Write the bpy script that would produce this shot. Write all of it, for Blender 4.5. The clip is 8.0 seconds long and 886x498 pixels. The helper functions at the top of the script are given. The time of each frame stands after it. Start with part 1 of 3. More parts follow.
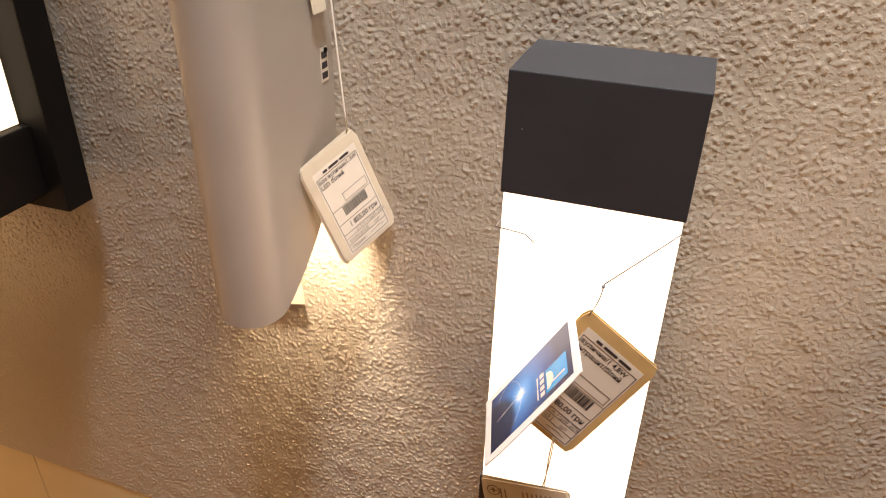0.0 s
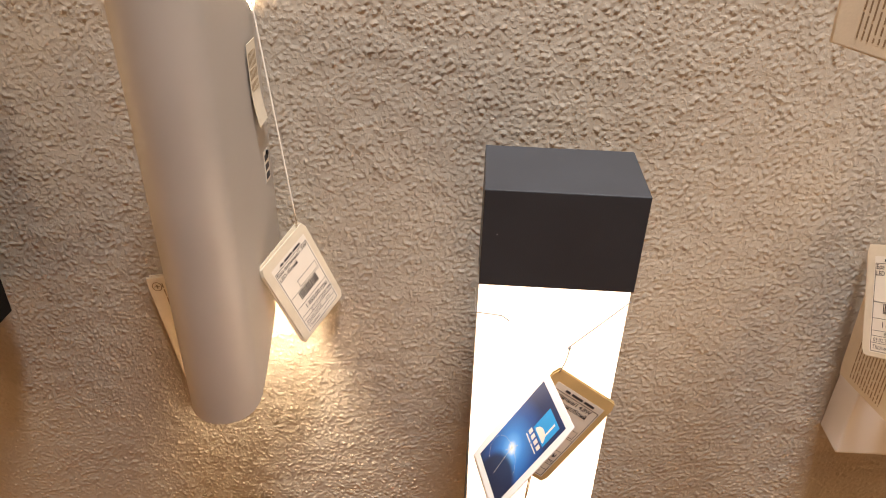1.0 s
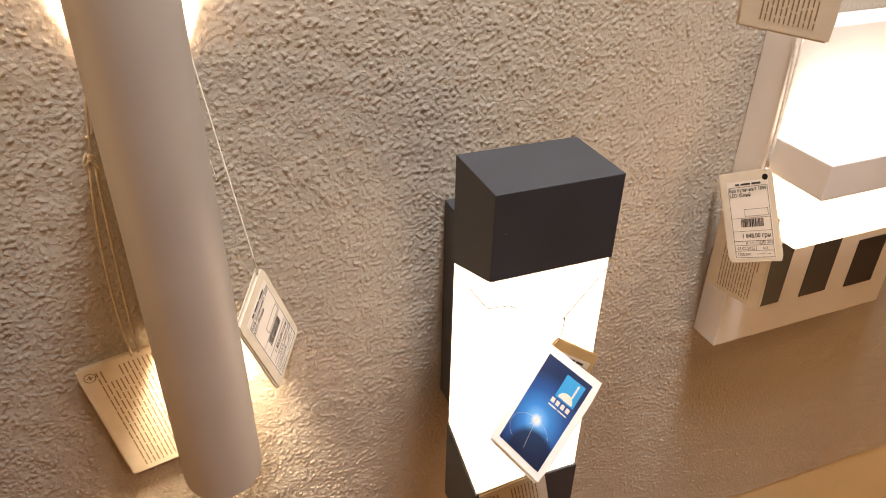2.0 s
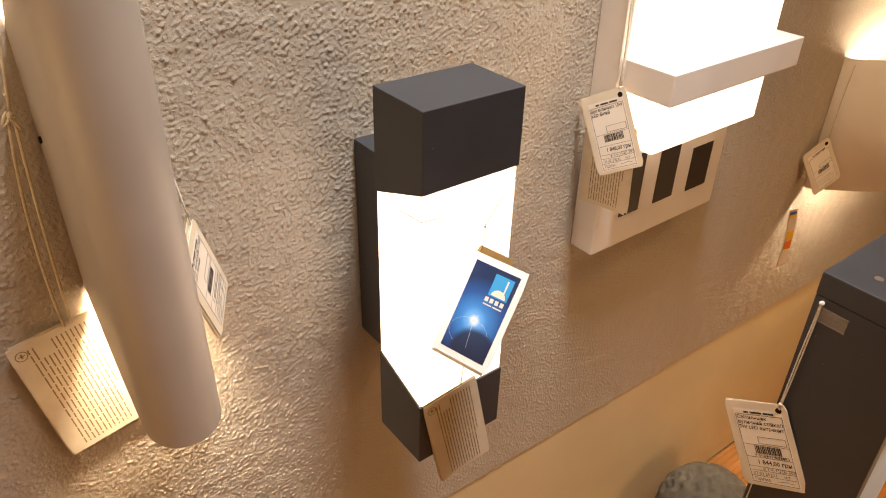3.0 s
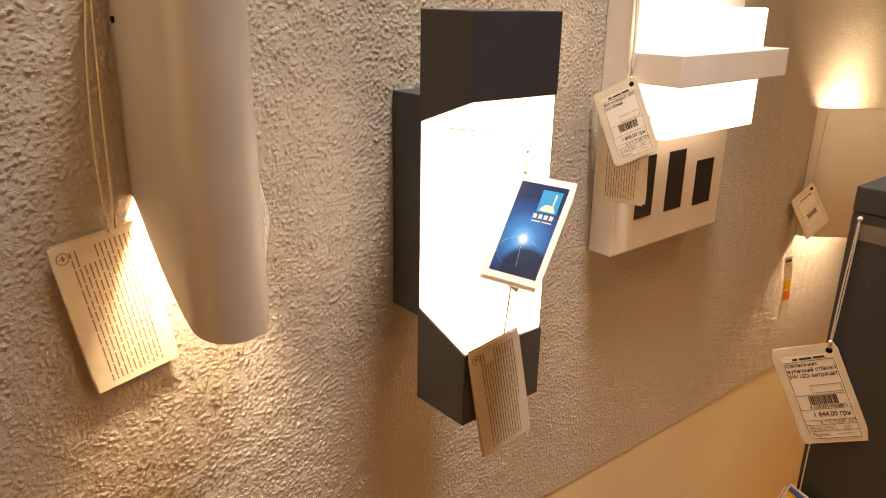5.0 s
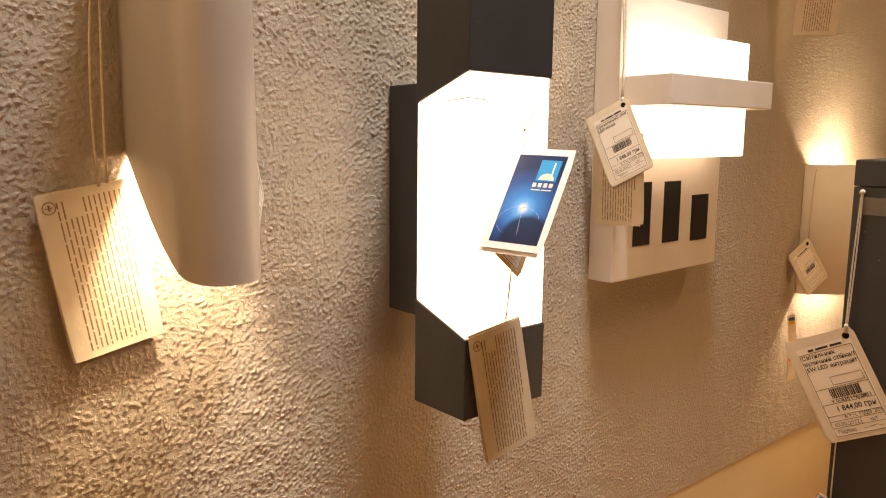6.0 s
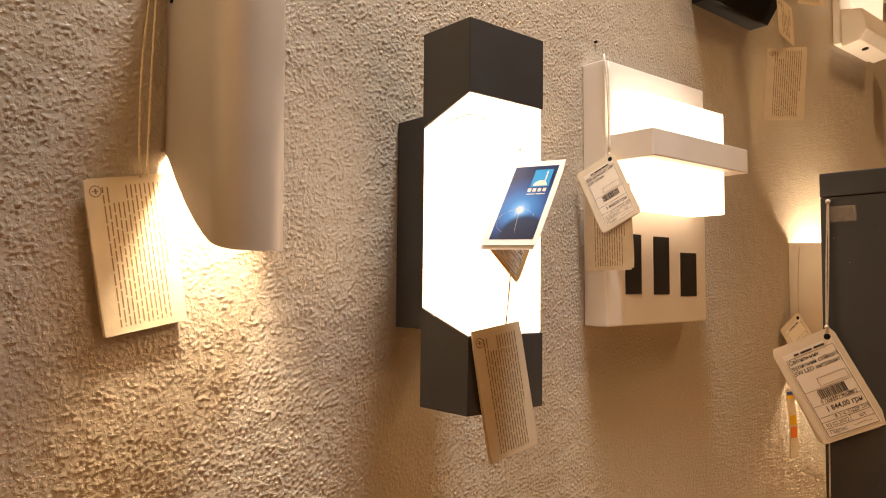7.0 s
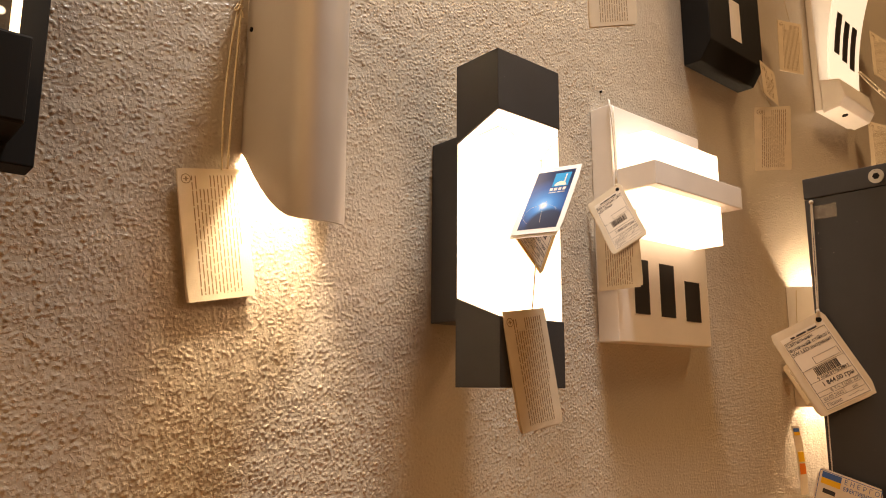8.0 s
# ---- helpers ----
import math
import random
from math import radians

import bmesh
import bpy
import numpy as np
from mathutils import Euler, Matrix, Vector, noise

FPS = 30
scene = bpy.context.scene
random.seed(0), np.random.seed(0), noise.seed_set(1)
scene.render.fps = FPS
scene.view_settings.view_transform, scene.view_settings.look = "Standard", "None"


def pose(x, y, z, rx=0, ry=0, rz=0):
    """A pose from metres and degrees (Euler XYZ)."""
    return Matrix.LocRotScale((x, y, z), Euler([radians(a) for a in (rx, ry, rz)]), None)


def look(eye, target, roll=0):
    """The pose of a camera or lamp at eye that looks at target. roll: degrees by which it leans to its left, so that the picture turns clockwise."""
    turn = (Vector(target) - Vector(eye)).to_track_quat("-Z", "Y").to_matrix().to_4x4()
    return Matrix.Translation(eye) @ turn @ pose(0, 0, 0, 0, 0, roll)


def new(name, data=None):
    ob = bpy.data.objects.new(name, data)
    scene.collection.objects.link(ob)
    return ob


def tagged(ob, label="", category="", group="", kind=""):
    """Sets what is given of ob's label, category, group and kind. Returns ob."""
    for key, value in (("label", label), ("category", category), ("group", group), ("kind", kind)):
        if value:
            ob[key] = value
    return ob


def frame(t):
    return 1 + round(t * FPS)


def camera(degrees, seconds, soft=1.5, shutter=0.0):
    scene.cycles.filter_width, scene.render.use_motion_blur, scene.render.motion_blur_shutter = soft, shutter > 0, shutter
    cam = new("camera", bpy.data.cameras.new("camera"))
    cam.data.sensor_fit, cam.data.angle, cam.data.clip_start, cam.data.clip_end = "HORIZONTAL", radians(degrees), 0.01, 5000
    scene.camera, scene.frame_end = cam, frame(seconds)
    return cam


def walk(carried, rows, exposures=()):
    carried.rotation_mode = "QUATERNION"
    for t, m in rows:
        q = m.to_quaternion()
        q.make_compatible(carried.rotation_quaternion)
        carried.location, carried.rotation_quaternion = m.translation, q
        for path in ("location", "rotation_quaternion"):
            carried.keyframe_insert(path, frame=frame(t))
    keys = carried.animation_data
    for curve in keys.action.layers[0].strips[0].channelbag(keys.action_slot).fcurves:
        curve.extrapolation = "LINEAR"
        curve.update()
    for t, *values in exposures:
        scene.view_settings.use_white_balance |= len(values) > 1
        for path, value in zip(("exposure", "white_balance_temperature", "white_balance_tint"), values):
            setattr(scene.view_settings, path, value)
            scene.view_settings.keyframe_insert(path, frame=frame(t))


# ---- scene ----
cam = camera(62.4, 8.0, soft=1.05)
PATH = [
    (0, (0.018, -0.45, 1.214), (-0.537, 1.191, 0.214), 1.0),
    (0.3, (0.021, -0.472, 1.262), (-0.511, 1.166, 0.247), 0.5),
    (0.5, (0.013, -0.481, 1.276), (-0.451, 1.181, 0.265), 1.1),
    (0.7, (0.0, -0.482, 1.294), (-0.342, 1.192, 0.256), 0.3),
    (1, (-0.067, -0.482, 1.298), (-0.15, 1.222, 0.254), 1.1),
    (1.2, (-0.105, -0.483, 1.307), (-0.031, 1.217, 0.257), 1.0),
    (2.3, (-0.264, -0.462, 1.322), (0.524, 1.033, 0.253), 1.0),
    (2.5, (-0.275, -0.468, 1.322), (0.59, 0.984, 0.252), 1.1),
    (3, (-0.326, -0.487, 1.3), (0.704, 0.844, 0.22), 1.1),
    (3.5, (-0.355, -0.501, 1.284), (0.71, 0.818, 0.222), 1.1),
    (4, (-0.401, -0.498, 1.239), (0.7, 0.844, 0.246), 1.0),
    (4.5, (-0.417, -0.504, 1.22), (0.758, 0.905, 0.424), 0.9),
    (5, (-0.423, -0.515, 1.128), (0.799, 0.924, 0.468), 0.7),
    (5.2, (-0.422, -0.515, 1.094), (0.81, 0.931, 0.469), 0.7),
    (6.3, (-0.446, -0.532, 0.977), (0.856, 0.976, 0.801), 0.2),
    (6.5, (-0.455, -0.538, 0.955), (0.85, 0.974, 0.85), 0.3),
    (7, (-0.473, -0.564, 0.895), (0.831, 0.949, 0.984), 0.1),
    (7.5, (-0.507, -0.591, 0.827), (0.788, 0.914, 1.065), 0.0),
    (8, (-0.545, -0.601, 0.789), (0.736, 0.892, 1.15), -0.0),
]
walk(cam, [(t, look(eye, target, roll)) for t, eye, target, roll in PATH],
     [(0.0, -0.19, 7100, 16), (2.3, -0.21, 7150, 16), (3.5, -0.05, 7650, 16), (8.0, -0.07, 8050, 16)])

# ---- light: a cool unseen spot overhead, warm fills added; the lamps on the wall are warm ----
world = bpy.data.worlds.new("world")
scene.world = world
world.use_nodes = True
world.node_tree.nodes["Background"].inputs["Color"].default_value = (1.0, 0.86, 0.7, 1)
world.node_tree.nodes["Background"].inputs["Strength"].default_value = 0.05


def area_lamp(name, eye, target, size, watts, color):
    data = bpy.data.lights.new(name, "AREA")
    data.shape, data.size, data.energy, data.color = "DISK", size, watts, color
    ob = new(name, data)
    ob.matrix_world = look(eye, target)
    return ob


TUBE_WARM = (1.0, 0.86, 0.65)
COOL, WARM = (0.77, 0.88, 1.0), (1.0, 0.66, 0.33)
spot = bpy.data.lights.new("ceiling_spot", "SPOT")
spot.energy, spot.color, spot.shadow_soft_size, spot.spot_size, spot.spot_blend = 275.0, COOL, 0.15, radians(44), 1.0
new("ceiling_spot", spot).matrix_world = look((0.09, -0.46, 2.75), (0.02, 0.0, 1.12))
# warm fills added out of view: one from the left, three overhead
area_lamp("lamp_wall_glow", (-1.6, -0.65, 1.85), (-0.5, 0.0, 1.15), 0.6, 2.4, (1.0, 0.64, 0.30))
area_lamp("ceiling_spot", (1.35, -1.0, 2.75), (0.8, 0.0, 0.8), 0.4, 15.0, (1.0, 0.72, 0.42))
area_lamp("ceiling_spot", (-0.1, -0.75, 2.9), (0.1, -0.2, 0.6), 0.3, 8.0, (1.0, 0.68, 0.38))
# hangs free below the ceiling, added to brighten the bollard's left face
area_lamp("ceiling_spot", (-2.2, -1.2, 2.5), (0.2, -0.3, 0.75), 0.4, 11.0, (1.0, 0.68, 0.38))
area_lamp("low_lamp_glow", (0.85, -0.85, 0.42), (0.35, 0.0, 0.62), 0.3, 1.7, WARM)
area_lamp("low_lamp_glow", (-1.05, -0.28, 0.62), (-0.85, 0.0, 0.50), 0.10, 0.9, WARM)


# ---- materials ----
def material(name, color, rough=0.6, metal=0.0, vary=0.12, scale=30.0, bump=0.0, bump_scale=300.0, coat=0.0, spec=0.5):
    """A painted, printed or metal surface: two scales of variation in colour and gloss, fine relief."""
    m = bpy.data.materials.new(name)
    m.use_nodes = True
    nt = m.node_tree
    b = nt.nodes["Principled BSDF"]
    tc = nt.nodes.new("ShaderNodeTexCoord")
    n1 = nt.nodes.new("ShaderNodeTexNoise")
    n1.inputs["Scale"].default_value, n1.inputs["Detail"].default_value = scale, 6.0
    n2 = nt.nodes.new("ShaderNodeTexNoise")
    n2.inputs["Scale"].default_value, n2.inputs["Detail"].default_value = bump_scale, 3.0
    for n in (n1, n2):
        nt.links.new(tc.outputs["Object"], n.inputs["Vector"])
    ramp = nt.nodes.new("ShaderNodeValToRGB")
    ramp.color_ramp.elements[0].position, ramp.color_ramp.elements[1].position = 0.3, 0.7
    ramp.color_ramp.elements[0].color = (*[c * (1 - vary) for c in color], 1)
    ramp.color_ramp.elements[1].color = (*[min(1, c * (1 + vary)) for c in color], 1)
    nt.links.new(n1.outputs["Fac"], ramp.inputs["Fac"])
    nt.links.new(ramp.outputs["Color"], b.inputs["Base Color"])
    mr = nt.nodes.new("ShaderNodeMapRange")
    mr.inputs["To Min"].default_value, mr.inputs["To Max"].default_value = max(0.03, rough - 0.08), min(1.0, rough + 0.08)
    nt.links.new(n1.outputs["Fac"], mr.inputs["Value"])
    nt.links.new(mr.outputs["Result"], b.inputs["Roughness"])
    b.inputs["Metallic"].default_value = metal
    b.inputs["Coat Weight"].default_value = coat
    b.inputs["Specular IOR Level"].default_value = spec
    if bump:
        bp = nt.nodes.new("ShaderNodeBump")
        bp.inputs["Strength"].default_value, bp.inputs["Distance"].default_value = 1.0, bump
        nt.links.new(n2.outputs["Fac"], bp.inputs["Height"])
        nt.links.new(bp.outputs["Normal"], b.inputs["Normal"])
    return m


def glowing(name, color, strength, base=(0.85, 0.83, 0.8)):
    m = bpy.data.materials.new(name)
    m.use_nodes = True
    b = m.node_tree.nodes["Principled BSDF"]
    b.inputs["Base Color"].default_value = (*base, 1)
    b.inputs["Roughness"].default_value = 0.35
    b.inputs["Emission Color"].default_value = (*color, 1)
    b.inputs["Emission Strength"].default_value = strength
    return m


def plaster():
    """The skin of the rolled plaster: fine crumbs and grain, slow stains, a slight sheen."""
    m = bpy.data.materials.new("plaster")
    m.use_nodes = True
    nt = m.node_tree
    b = nt.nodes["Principled BSDF"]
    tc = nt.nodes.new("ShaderNodeTexCoord")

    def noise_tex(scale, detail, rough=0.5, distort=0.0):
        n = nt.nodes.new("ShaderNodeTexNoise")
        n.inputs["Scale"].default_value, n.inputs["Detail"].default_value = scale, detail
        n.inputs["Roughness"].default_value, n.inputs["Distortion"].default_value = rough, distort
        nt.links.new(tc.outputs["Object"], n.inputs["Vector"])
        return n

    def ranged(node, a, c, lo=0.0, hi=1.0, kind="SMOOTHSTEP"):
        r = nt.nodes.new("ShaderNodeMapRange")
        r.interpolation_type = kind
        r.inputs["From Min"].default_value, r.inputs["From Max"].default_value = a, c
        r.inputs["To Min"].default_value, r.inputs["To Max"].default_value = lo, hi
        nt.links.new(node.outputs[0], r.inputs["Value"])
        return r

    def math_node(op, a, c):
        k = nt.nodes.new("ShaderNodeMath")
        k.operation = op
        for i, v in enumerate((a, c)):
            if isinstance(v, float):
                k.inputs[i].default_value = v
            else:
                nt.links.new(v.outputs[0], k.inputs[i])
        return k

    crumbs = ranged(noise_tex(420.0, 1.5, 0.5, 0.1), 0.45, 0.85)
    grain = noise_tex(1100.0, 2.0)
    height = math_node("ADD", math_node("MULTIPLY", crumbs, 0.5), math_node("MULTIPLY", grain, 0.12))
    bp = nt.nodes.new("ShaderNodeBump")
    bp.inputs["Strength"].default_value, bp.inputs["Distance"].default_value = 1.0, 0.0007
    nt.links.new(height.outputs[0], bp.inputs["Height"])
    nt.links.new(bp.outputs["Normal"], b.inputs["Normal"])
    big = noise_tex(3.0, 5.0, 0.6)
    ramp = nt.nodes.new("ShaderNodeValToRGB")
    ramp.color_ramp.elements[0].position, ramp.color_ramp.elements[1].position = 0.3, 0.7
    ramp.color_ramp.elements[0].color = (0.43, 0.372, 0.298, 1)
    ramp.color_ramp.elements[1].color = (0.49, 0.43, 0.35, 1)
    nt.links.new(big.outputs["Fac"], ramp.inputs["Fac"])
    mix = nt.nodes.new("ShaderNodeMix")
    mix.data_type, mix.blend_type = "RGBA", "MULTIPLY"
    shade = ranged(noise_tex(430.0, 2.0, 0.5, 0.15), 0.3, 0.7, 0.93, 1.0)
    mix.inputs["Factor"].default_value = 1.0
    nt.links.new(ramp.outputs["Color"], mix.inputs["A"])
    nt.links.new(shade.outputs[0], mix.inputs["B"])
    nt.links.new(mix.outputs["Result"], b.inputs["Base Color"])
    b.inputs["Roughness"].default_value = 0.33
    b.inputs["Specular IOR Level"].default_value = 0.6
    return m


def decking():
    m = material("decking_wood", (0.50, 0.225, 0.06), 0.5, vary=0.3, scale=14.0, bump=0.0004, bump_scale=220.0)
    nt = m.node_tree
    tc = [n for n in nt.nodes if n.type == "TEX_COORD"][0]
    mp = nt.nodes.new("ShaderNodeMapping")
    mp.inputs["Scale"].default_value = (0.12, 1.0, 1.0)
    nt.links.new(tc.outputs["Object"], mp.inputs["Vector"])
    for n in nt.nodes:
        if n.type == "TEX_NOISE":
            nt.links.new(mp.outputs["Vector"], n.inputs["Vector"])
    return m


PLASTER = plaster()
CREAM = material("cream_panel", (0.60, 0.49, 0.30), 0.45, vary=0.07, scale=5.0, bump=0.0003, bump_scale=60.0)
ROOM = material("room_paint", (0.62, 0.55, 0.46), 0.8, vary=0.06, scale=3.0)
WOOD = decking()
def specked(m, color, scale, a, b):
    """Sparse pale specks of dust and scuffs over a finished material."""
    nt = m.node_tree
    bs = nt.nodes["Principled BSDF"]
    old = bs.inputs["Base Color"].links[0].from_socket
    tc = [n for n in nt.nodes if n.type == "TEX_COORD"][0]
    n = nt.nodes.new("ShaderNodeTexNoise")
    n.inputs["Scale"].default_value, n.inputs["Detail"].default_value = scale, 2.0
    nt.links.new(tc.outputs["Object"], n.inputs["Vector"])
    r = nt.nodes.new("ShaderNodeMapRange")
    r.inputs["From Min"].default_value, r.inputs["From Max"].default_value = a, b
    nt.links.new(n.outputs["Fac"], r.inputs["Value"])
    mix = nt.nodes.new("ShaderNodeMix")
    mix.data_type = "RGBA"
    nt.links.new(r.outputs["Result"], mix.inputs["Factor"])
    nt.links.new(old, mix.inputs["A"])
    mix.inputs["B"].default_value = (*color, 1)
    nt.links.new(mix.outputs["Result"], bs.inputs["Base Color"])
    return m


ANTHRACITE = material("anthracite_powder", (0.035, 0.037, 0.042), 0.48, vary=0.10, scale=25.0, bump=0.00010, bump_scale=1800.0)
specked(ANTHRACITE, (0.22, 0.21, 0.20), 260.0, 0.765, 0.80)
BLACK = material("black_powder", (0.005, 0.0045, 0.0045), 0.62, vary=0.15, scale=25.0, bump=0.00010, bump_scale=1800.0, spec=0.18)
SILVER = material("silver_paint", (0.48, 0.435, 0.385), 0.52, metal=0.3, vary=0.04, scale=20.0, bump=0.00005, bump_scale=2500.0)
WHITE = material("white_powder", (0.74, 0.70, 0.66), 0.5, vary=0.04, scale=18.0, bump=0.00008, bump_scale=1500.0)
STEEL = material("brushed_steel", (0.55, 0.55, 0.55), 0.28, metal=1.0, vary=0.08, scale=40.0)
CARD = material("card_stock", (0.68, 0.59, 0.45), 0.7, vary=0.06, scale=60.0, bump=0.0001, bump_scale=700.0)
KRAFT = material("yellowed_card", (0.62, 0.42, 0.18), 0.75, vary=0.10, scale=60.0, bump=0.0001, bump_scale=700.0)
LABEL = material("label_paper", (0.78, 0.71, 0.61), 0.55, vary=0.03, scale=60.0)
GLOSSY_CARD = material("glossy_white_card", (0.86, 0.84, 0.81), 0.35, vary=0.02, scale=60.0)
INK = material("black_ink", (0.035, 0.032, 0.035), 0.6, vary=0.2, scale=200.0)
BROWN_INK = material("brown_print", (0.26, 0.18, 0.10), 0.7, vary=0.2, scale=200.0)
NUMERAL = material("numeral_film", (0.02, 0.02, 0.022), 0.35, vary=0.1)
NUMERAL_WHITE = material("white_numeral_film", (0.8, 0.78, 0.74), 0.4, vary=0.04)
TWINE = material("cotton_twine", (0.62, 0.52, 0.36), 0.85, vary=0.15, scale=400.0, bump=0.0002, bump_scale=1500.0)
STRING = material("white_string", (0.66, 0.60, 0.50), 0.85, vary=0.15, scale=400.0, bump=0.0002, bump_scale=1500.0)
NYLON = material("nylon_thread", (0.16, 0.15, 0.15), 0.3, vary=0.1)
FLAG_BLUE = material("blue_print", (0.04, 0.13, 0.42), 0.4, vary=0.05)
FLAG_YELLOW = material("yellow_print", (0.85, 0.50, 0.03), 0.4, vary=0.05)
ORANGE = material("orange_print", (0.80, 0.20, 0.03), 0.4, vary=0.05)
GREEN = material("green_print", (0.10, 0.30, 0.12), 0.4, vary=0.05)
CYAN = material("cyan_print", (0.02, 0.32, 0.68), 0.25, vary=0.03)
STONE = material("grey_cast_stone", (0.115, 0.10, 0.075), 0.8, vary=0.3, scale=30.0, bump=0.0006, bump_scale=250.0)
DIFFUSER = glowing("lit_opal_diffuser", (1.0, 0.79, 0.60), 3.2)
DIFFUSER_WARM = glowing("lit_opal_panel", (1.0, 0.79, 0.58), 3.2)
PANEL_LIT = glowing("lit_curved_panel", (1.0, 0.90, 0.75), 0.8)
LED = glowing("led_disc", (1.0, 0.78, 0.5), 30.0)


def night_print():
    """The printed picture of the card: deep blue, a star burst and an arc."""
    m = bpy.data.materials.new("night_print")
    m.use_nodes = True
    nt = m.node_tree
    b = nt.nodes["Principled BSDF"]
    tc = nt.nodes.new("ShaderNodeTexCoord")

    def dist(x, y, reach):
        v = nt.nodes.new("ShaderNodeVectorMath")
        v.operation = "DISTANCE"
        v.inputs[1].default_value = (x, y, 0.0)
        nt.links.new(tc.outputs["Object"], v.inputs[0])
        r = nt.nodes.new("ShaderNodeMapRange")
        r.inputs["From Min"].default_value, r.inputs["From Max"].default_value = 0.0, reach
        r.inputs["To Min"].default_value, r.inputs["To Max"].default_value = 1.0, 0.0
        nt.links.new(v.outputs["Value"], r.inputs["Value"])
        return r

    halo, dark = dist(-0.002, -0.008, 0.034), dist(0.006, -0.034, 0.026)
    ramp = nt.nodes.new("ShaderNodeValToRGB")
    e = ramp.color_ramp.elements
    e[0].color, e[0].position = (0.006, 0.026, 0.095, 1), 0.0
    e[1].color, e[1].position = (0.75, 0.88, 1.0, 1), 0.95
    for p, c in ((0.35, (0.012, 0.085, 0.31, 1)), (0.68, (0.03, 0.23, 0.64, 1)), (0.85, (0.13, 0.42, 0.85, 1))):
        k = e.new(p)
        k.color = c
    nt.links.new(halo.outputs[0], ramp.inputs["Fac"])
    dr = nt.nodes.new("ShaderNodeMapRange")
    dr.interpolation_type = "SMOOTHSTEP"
    dr.inputs["From Min"].default_value, dr.inputs["From Max"].default_value = 0.08, 0.32
    dr.inputs["To Min"].default_value, dr.inputs["To Max"].default_value = 0.0, 0.9
    nt.links.new(dark.outputs[0], dr.inputs["Value"])
    mix = nt.nodes.new("ShaderNodeMix")
    mix.data_type = "RGBA"
    nt.links.new(dr.outputs[0], mix.inputs["Factor"])
    nt.links.new(ramp.outputs["Color"], mix.inputs["A"])
    mix.inputs["B"].default_value = (0.008, 0.016, 0.045, 1)
    nt.links.new(mix.outputs["Result"], b.inputs["Base Color"])
    b.inputs["Roughness"].default_value = 0.3
    return m


NIGHT = night_print()


def tape_material():
    m = bpy.data.materials.new("clear_tape")
    m.use_nodes = True
    b = m.node_tree.nodes["Principled BSDF"]
    b.inputs["Base Color"].default_value = (0.5, 0.45, 0.38, 1)
    b.inputs["Roughness"].default_value = 0.12
    b.inputs["Alpha"].default_value = 0.22
    return m


def bubble_glass():
    """Clear glass over a dark plate, full of small bubbles; their caught lamplight is put in as glow."""
    m = material("bubble_glass", (0.10, 0.075, 0.05), 0.12, vary=0.4, scale=60.0, bump=0.0006, bump_scale=200.0)
    nt = m.node_tree
    b = nt.nodes["Principled BSDF"]
    tc = [n for n in nt.nodes if n.type == "TEX_COORD"][0]
    v = nt.nodes.new("ShaderNodeTexVoronoi")
    v.inputs["Scale"].default_value = 95.0
    nt.links.new(tc.outputs["Object"], v.inputs["Vector"])
    r = nt.nodes.new("ShaderNodeMapRange")
    r.inputs["From Min"].default_value, r.inputs["From Max"].default_value = 0.22, 0.34
    r.inputs["To Min"].default_value, r.inputs["To Max"].default_value = 2.2, 0.03
    nt.links.new(v.outputs["Distance"], r.inputs["Value"])
    nt.links.new(r.outputs["Result"], b.inputs["Emission Strength"])
    b.inputs["Emission Color"].default_value = (1.0, 0.86, 0.64, 1)
    return m


# edge made to glow, in place of light carried through the glass
EDGE_LIT = glowing("lit_glass_edge", (1.0, 0.78, 0.50), 3.0)
TAPE, BUBBLES = tape_material(), bubble_glass()


# ---- building helpers ----
def part(name, bm, mat, parent=None, label="", smooth=False):
    """Links a bmesh as one mesh object, under a thing or a part of one."""
    me = bpy.data.meshes.new(name)
    bm.to_mesh(me)
    bm.free()
    me.materials.append(mat)
    if smooth:
        me.polygons.foreach_set("use_smooth", [True] * len(me.polygons))
    ob = new(name, me)
    if parent:
        ob.parent = parent
    if label:
        ob["label"] = label
    return ob


def box(x0, x1, y0, y1, z0, z1, bevel=0.0, bm=None, segments=2):
    bm = bm or bmesh.new()
    m = Matrix.Translation(((x0 + x1) / 2, (y0 + y1) / 2, (z0 + z1) / 2)) @ Matrix.Diagonal((x1 - x0, y1 - y0, z1 - z0, 1))
    made = bmesh.ops.create_cube(bm, size=1, matrix=m)
    if bevel:
        edges = {e for v in made["verts"] for e in v.link_edges}
        bmesh.ops.bevel(bm, geom=list(edges), offset=bevel, segments=segments, profile=0.6, affect="EDGES")
    return bm


def prism(points, axis, a, b, bevel=0.0):
    """A polygon drawn out along x, y or z; its points give the other two axes in order."""
    bm = bmesh.new()

    def at(p, v):
        q = list(p)
        q.insert("xyz".index(axis), v)
        return bm.verts.new(q)

    lo, hi = [at(p, a) for p in points], [at(p, b) for p in points]
    n = len(points)
    bm.faces.new(lo)
    bm.faces.new(hi[::-1])
    for i in range(n):
        bm.faces.new((lo[i], hi[i], hi[(i + 1) % n], lo[(i + 1) % n]))
    bmesh.ops.recalc_face_normals(bm, faces=bm.faces)
    if bevel:
        bmesh.ops.bevel(bm, geom=list(bm.edges), offset=bevel, segments=2, profile=0.6, affect="EDGES")
    return bm


def disc(r, depth, m, segments=20, r2=None):
    bm = bmesh.new()
    bmesh.ops.create_cone(bm, cap_ends=True, segments=segments, radius1=r, radius2=r if r2 is None else r2, depth=depth, matrix=m)
    return bm


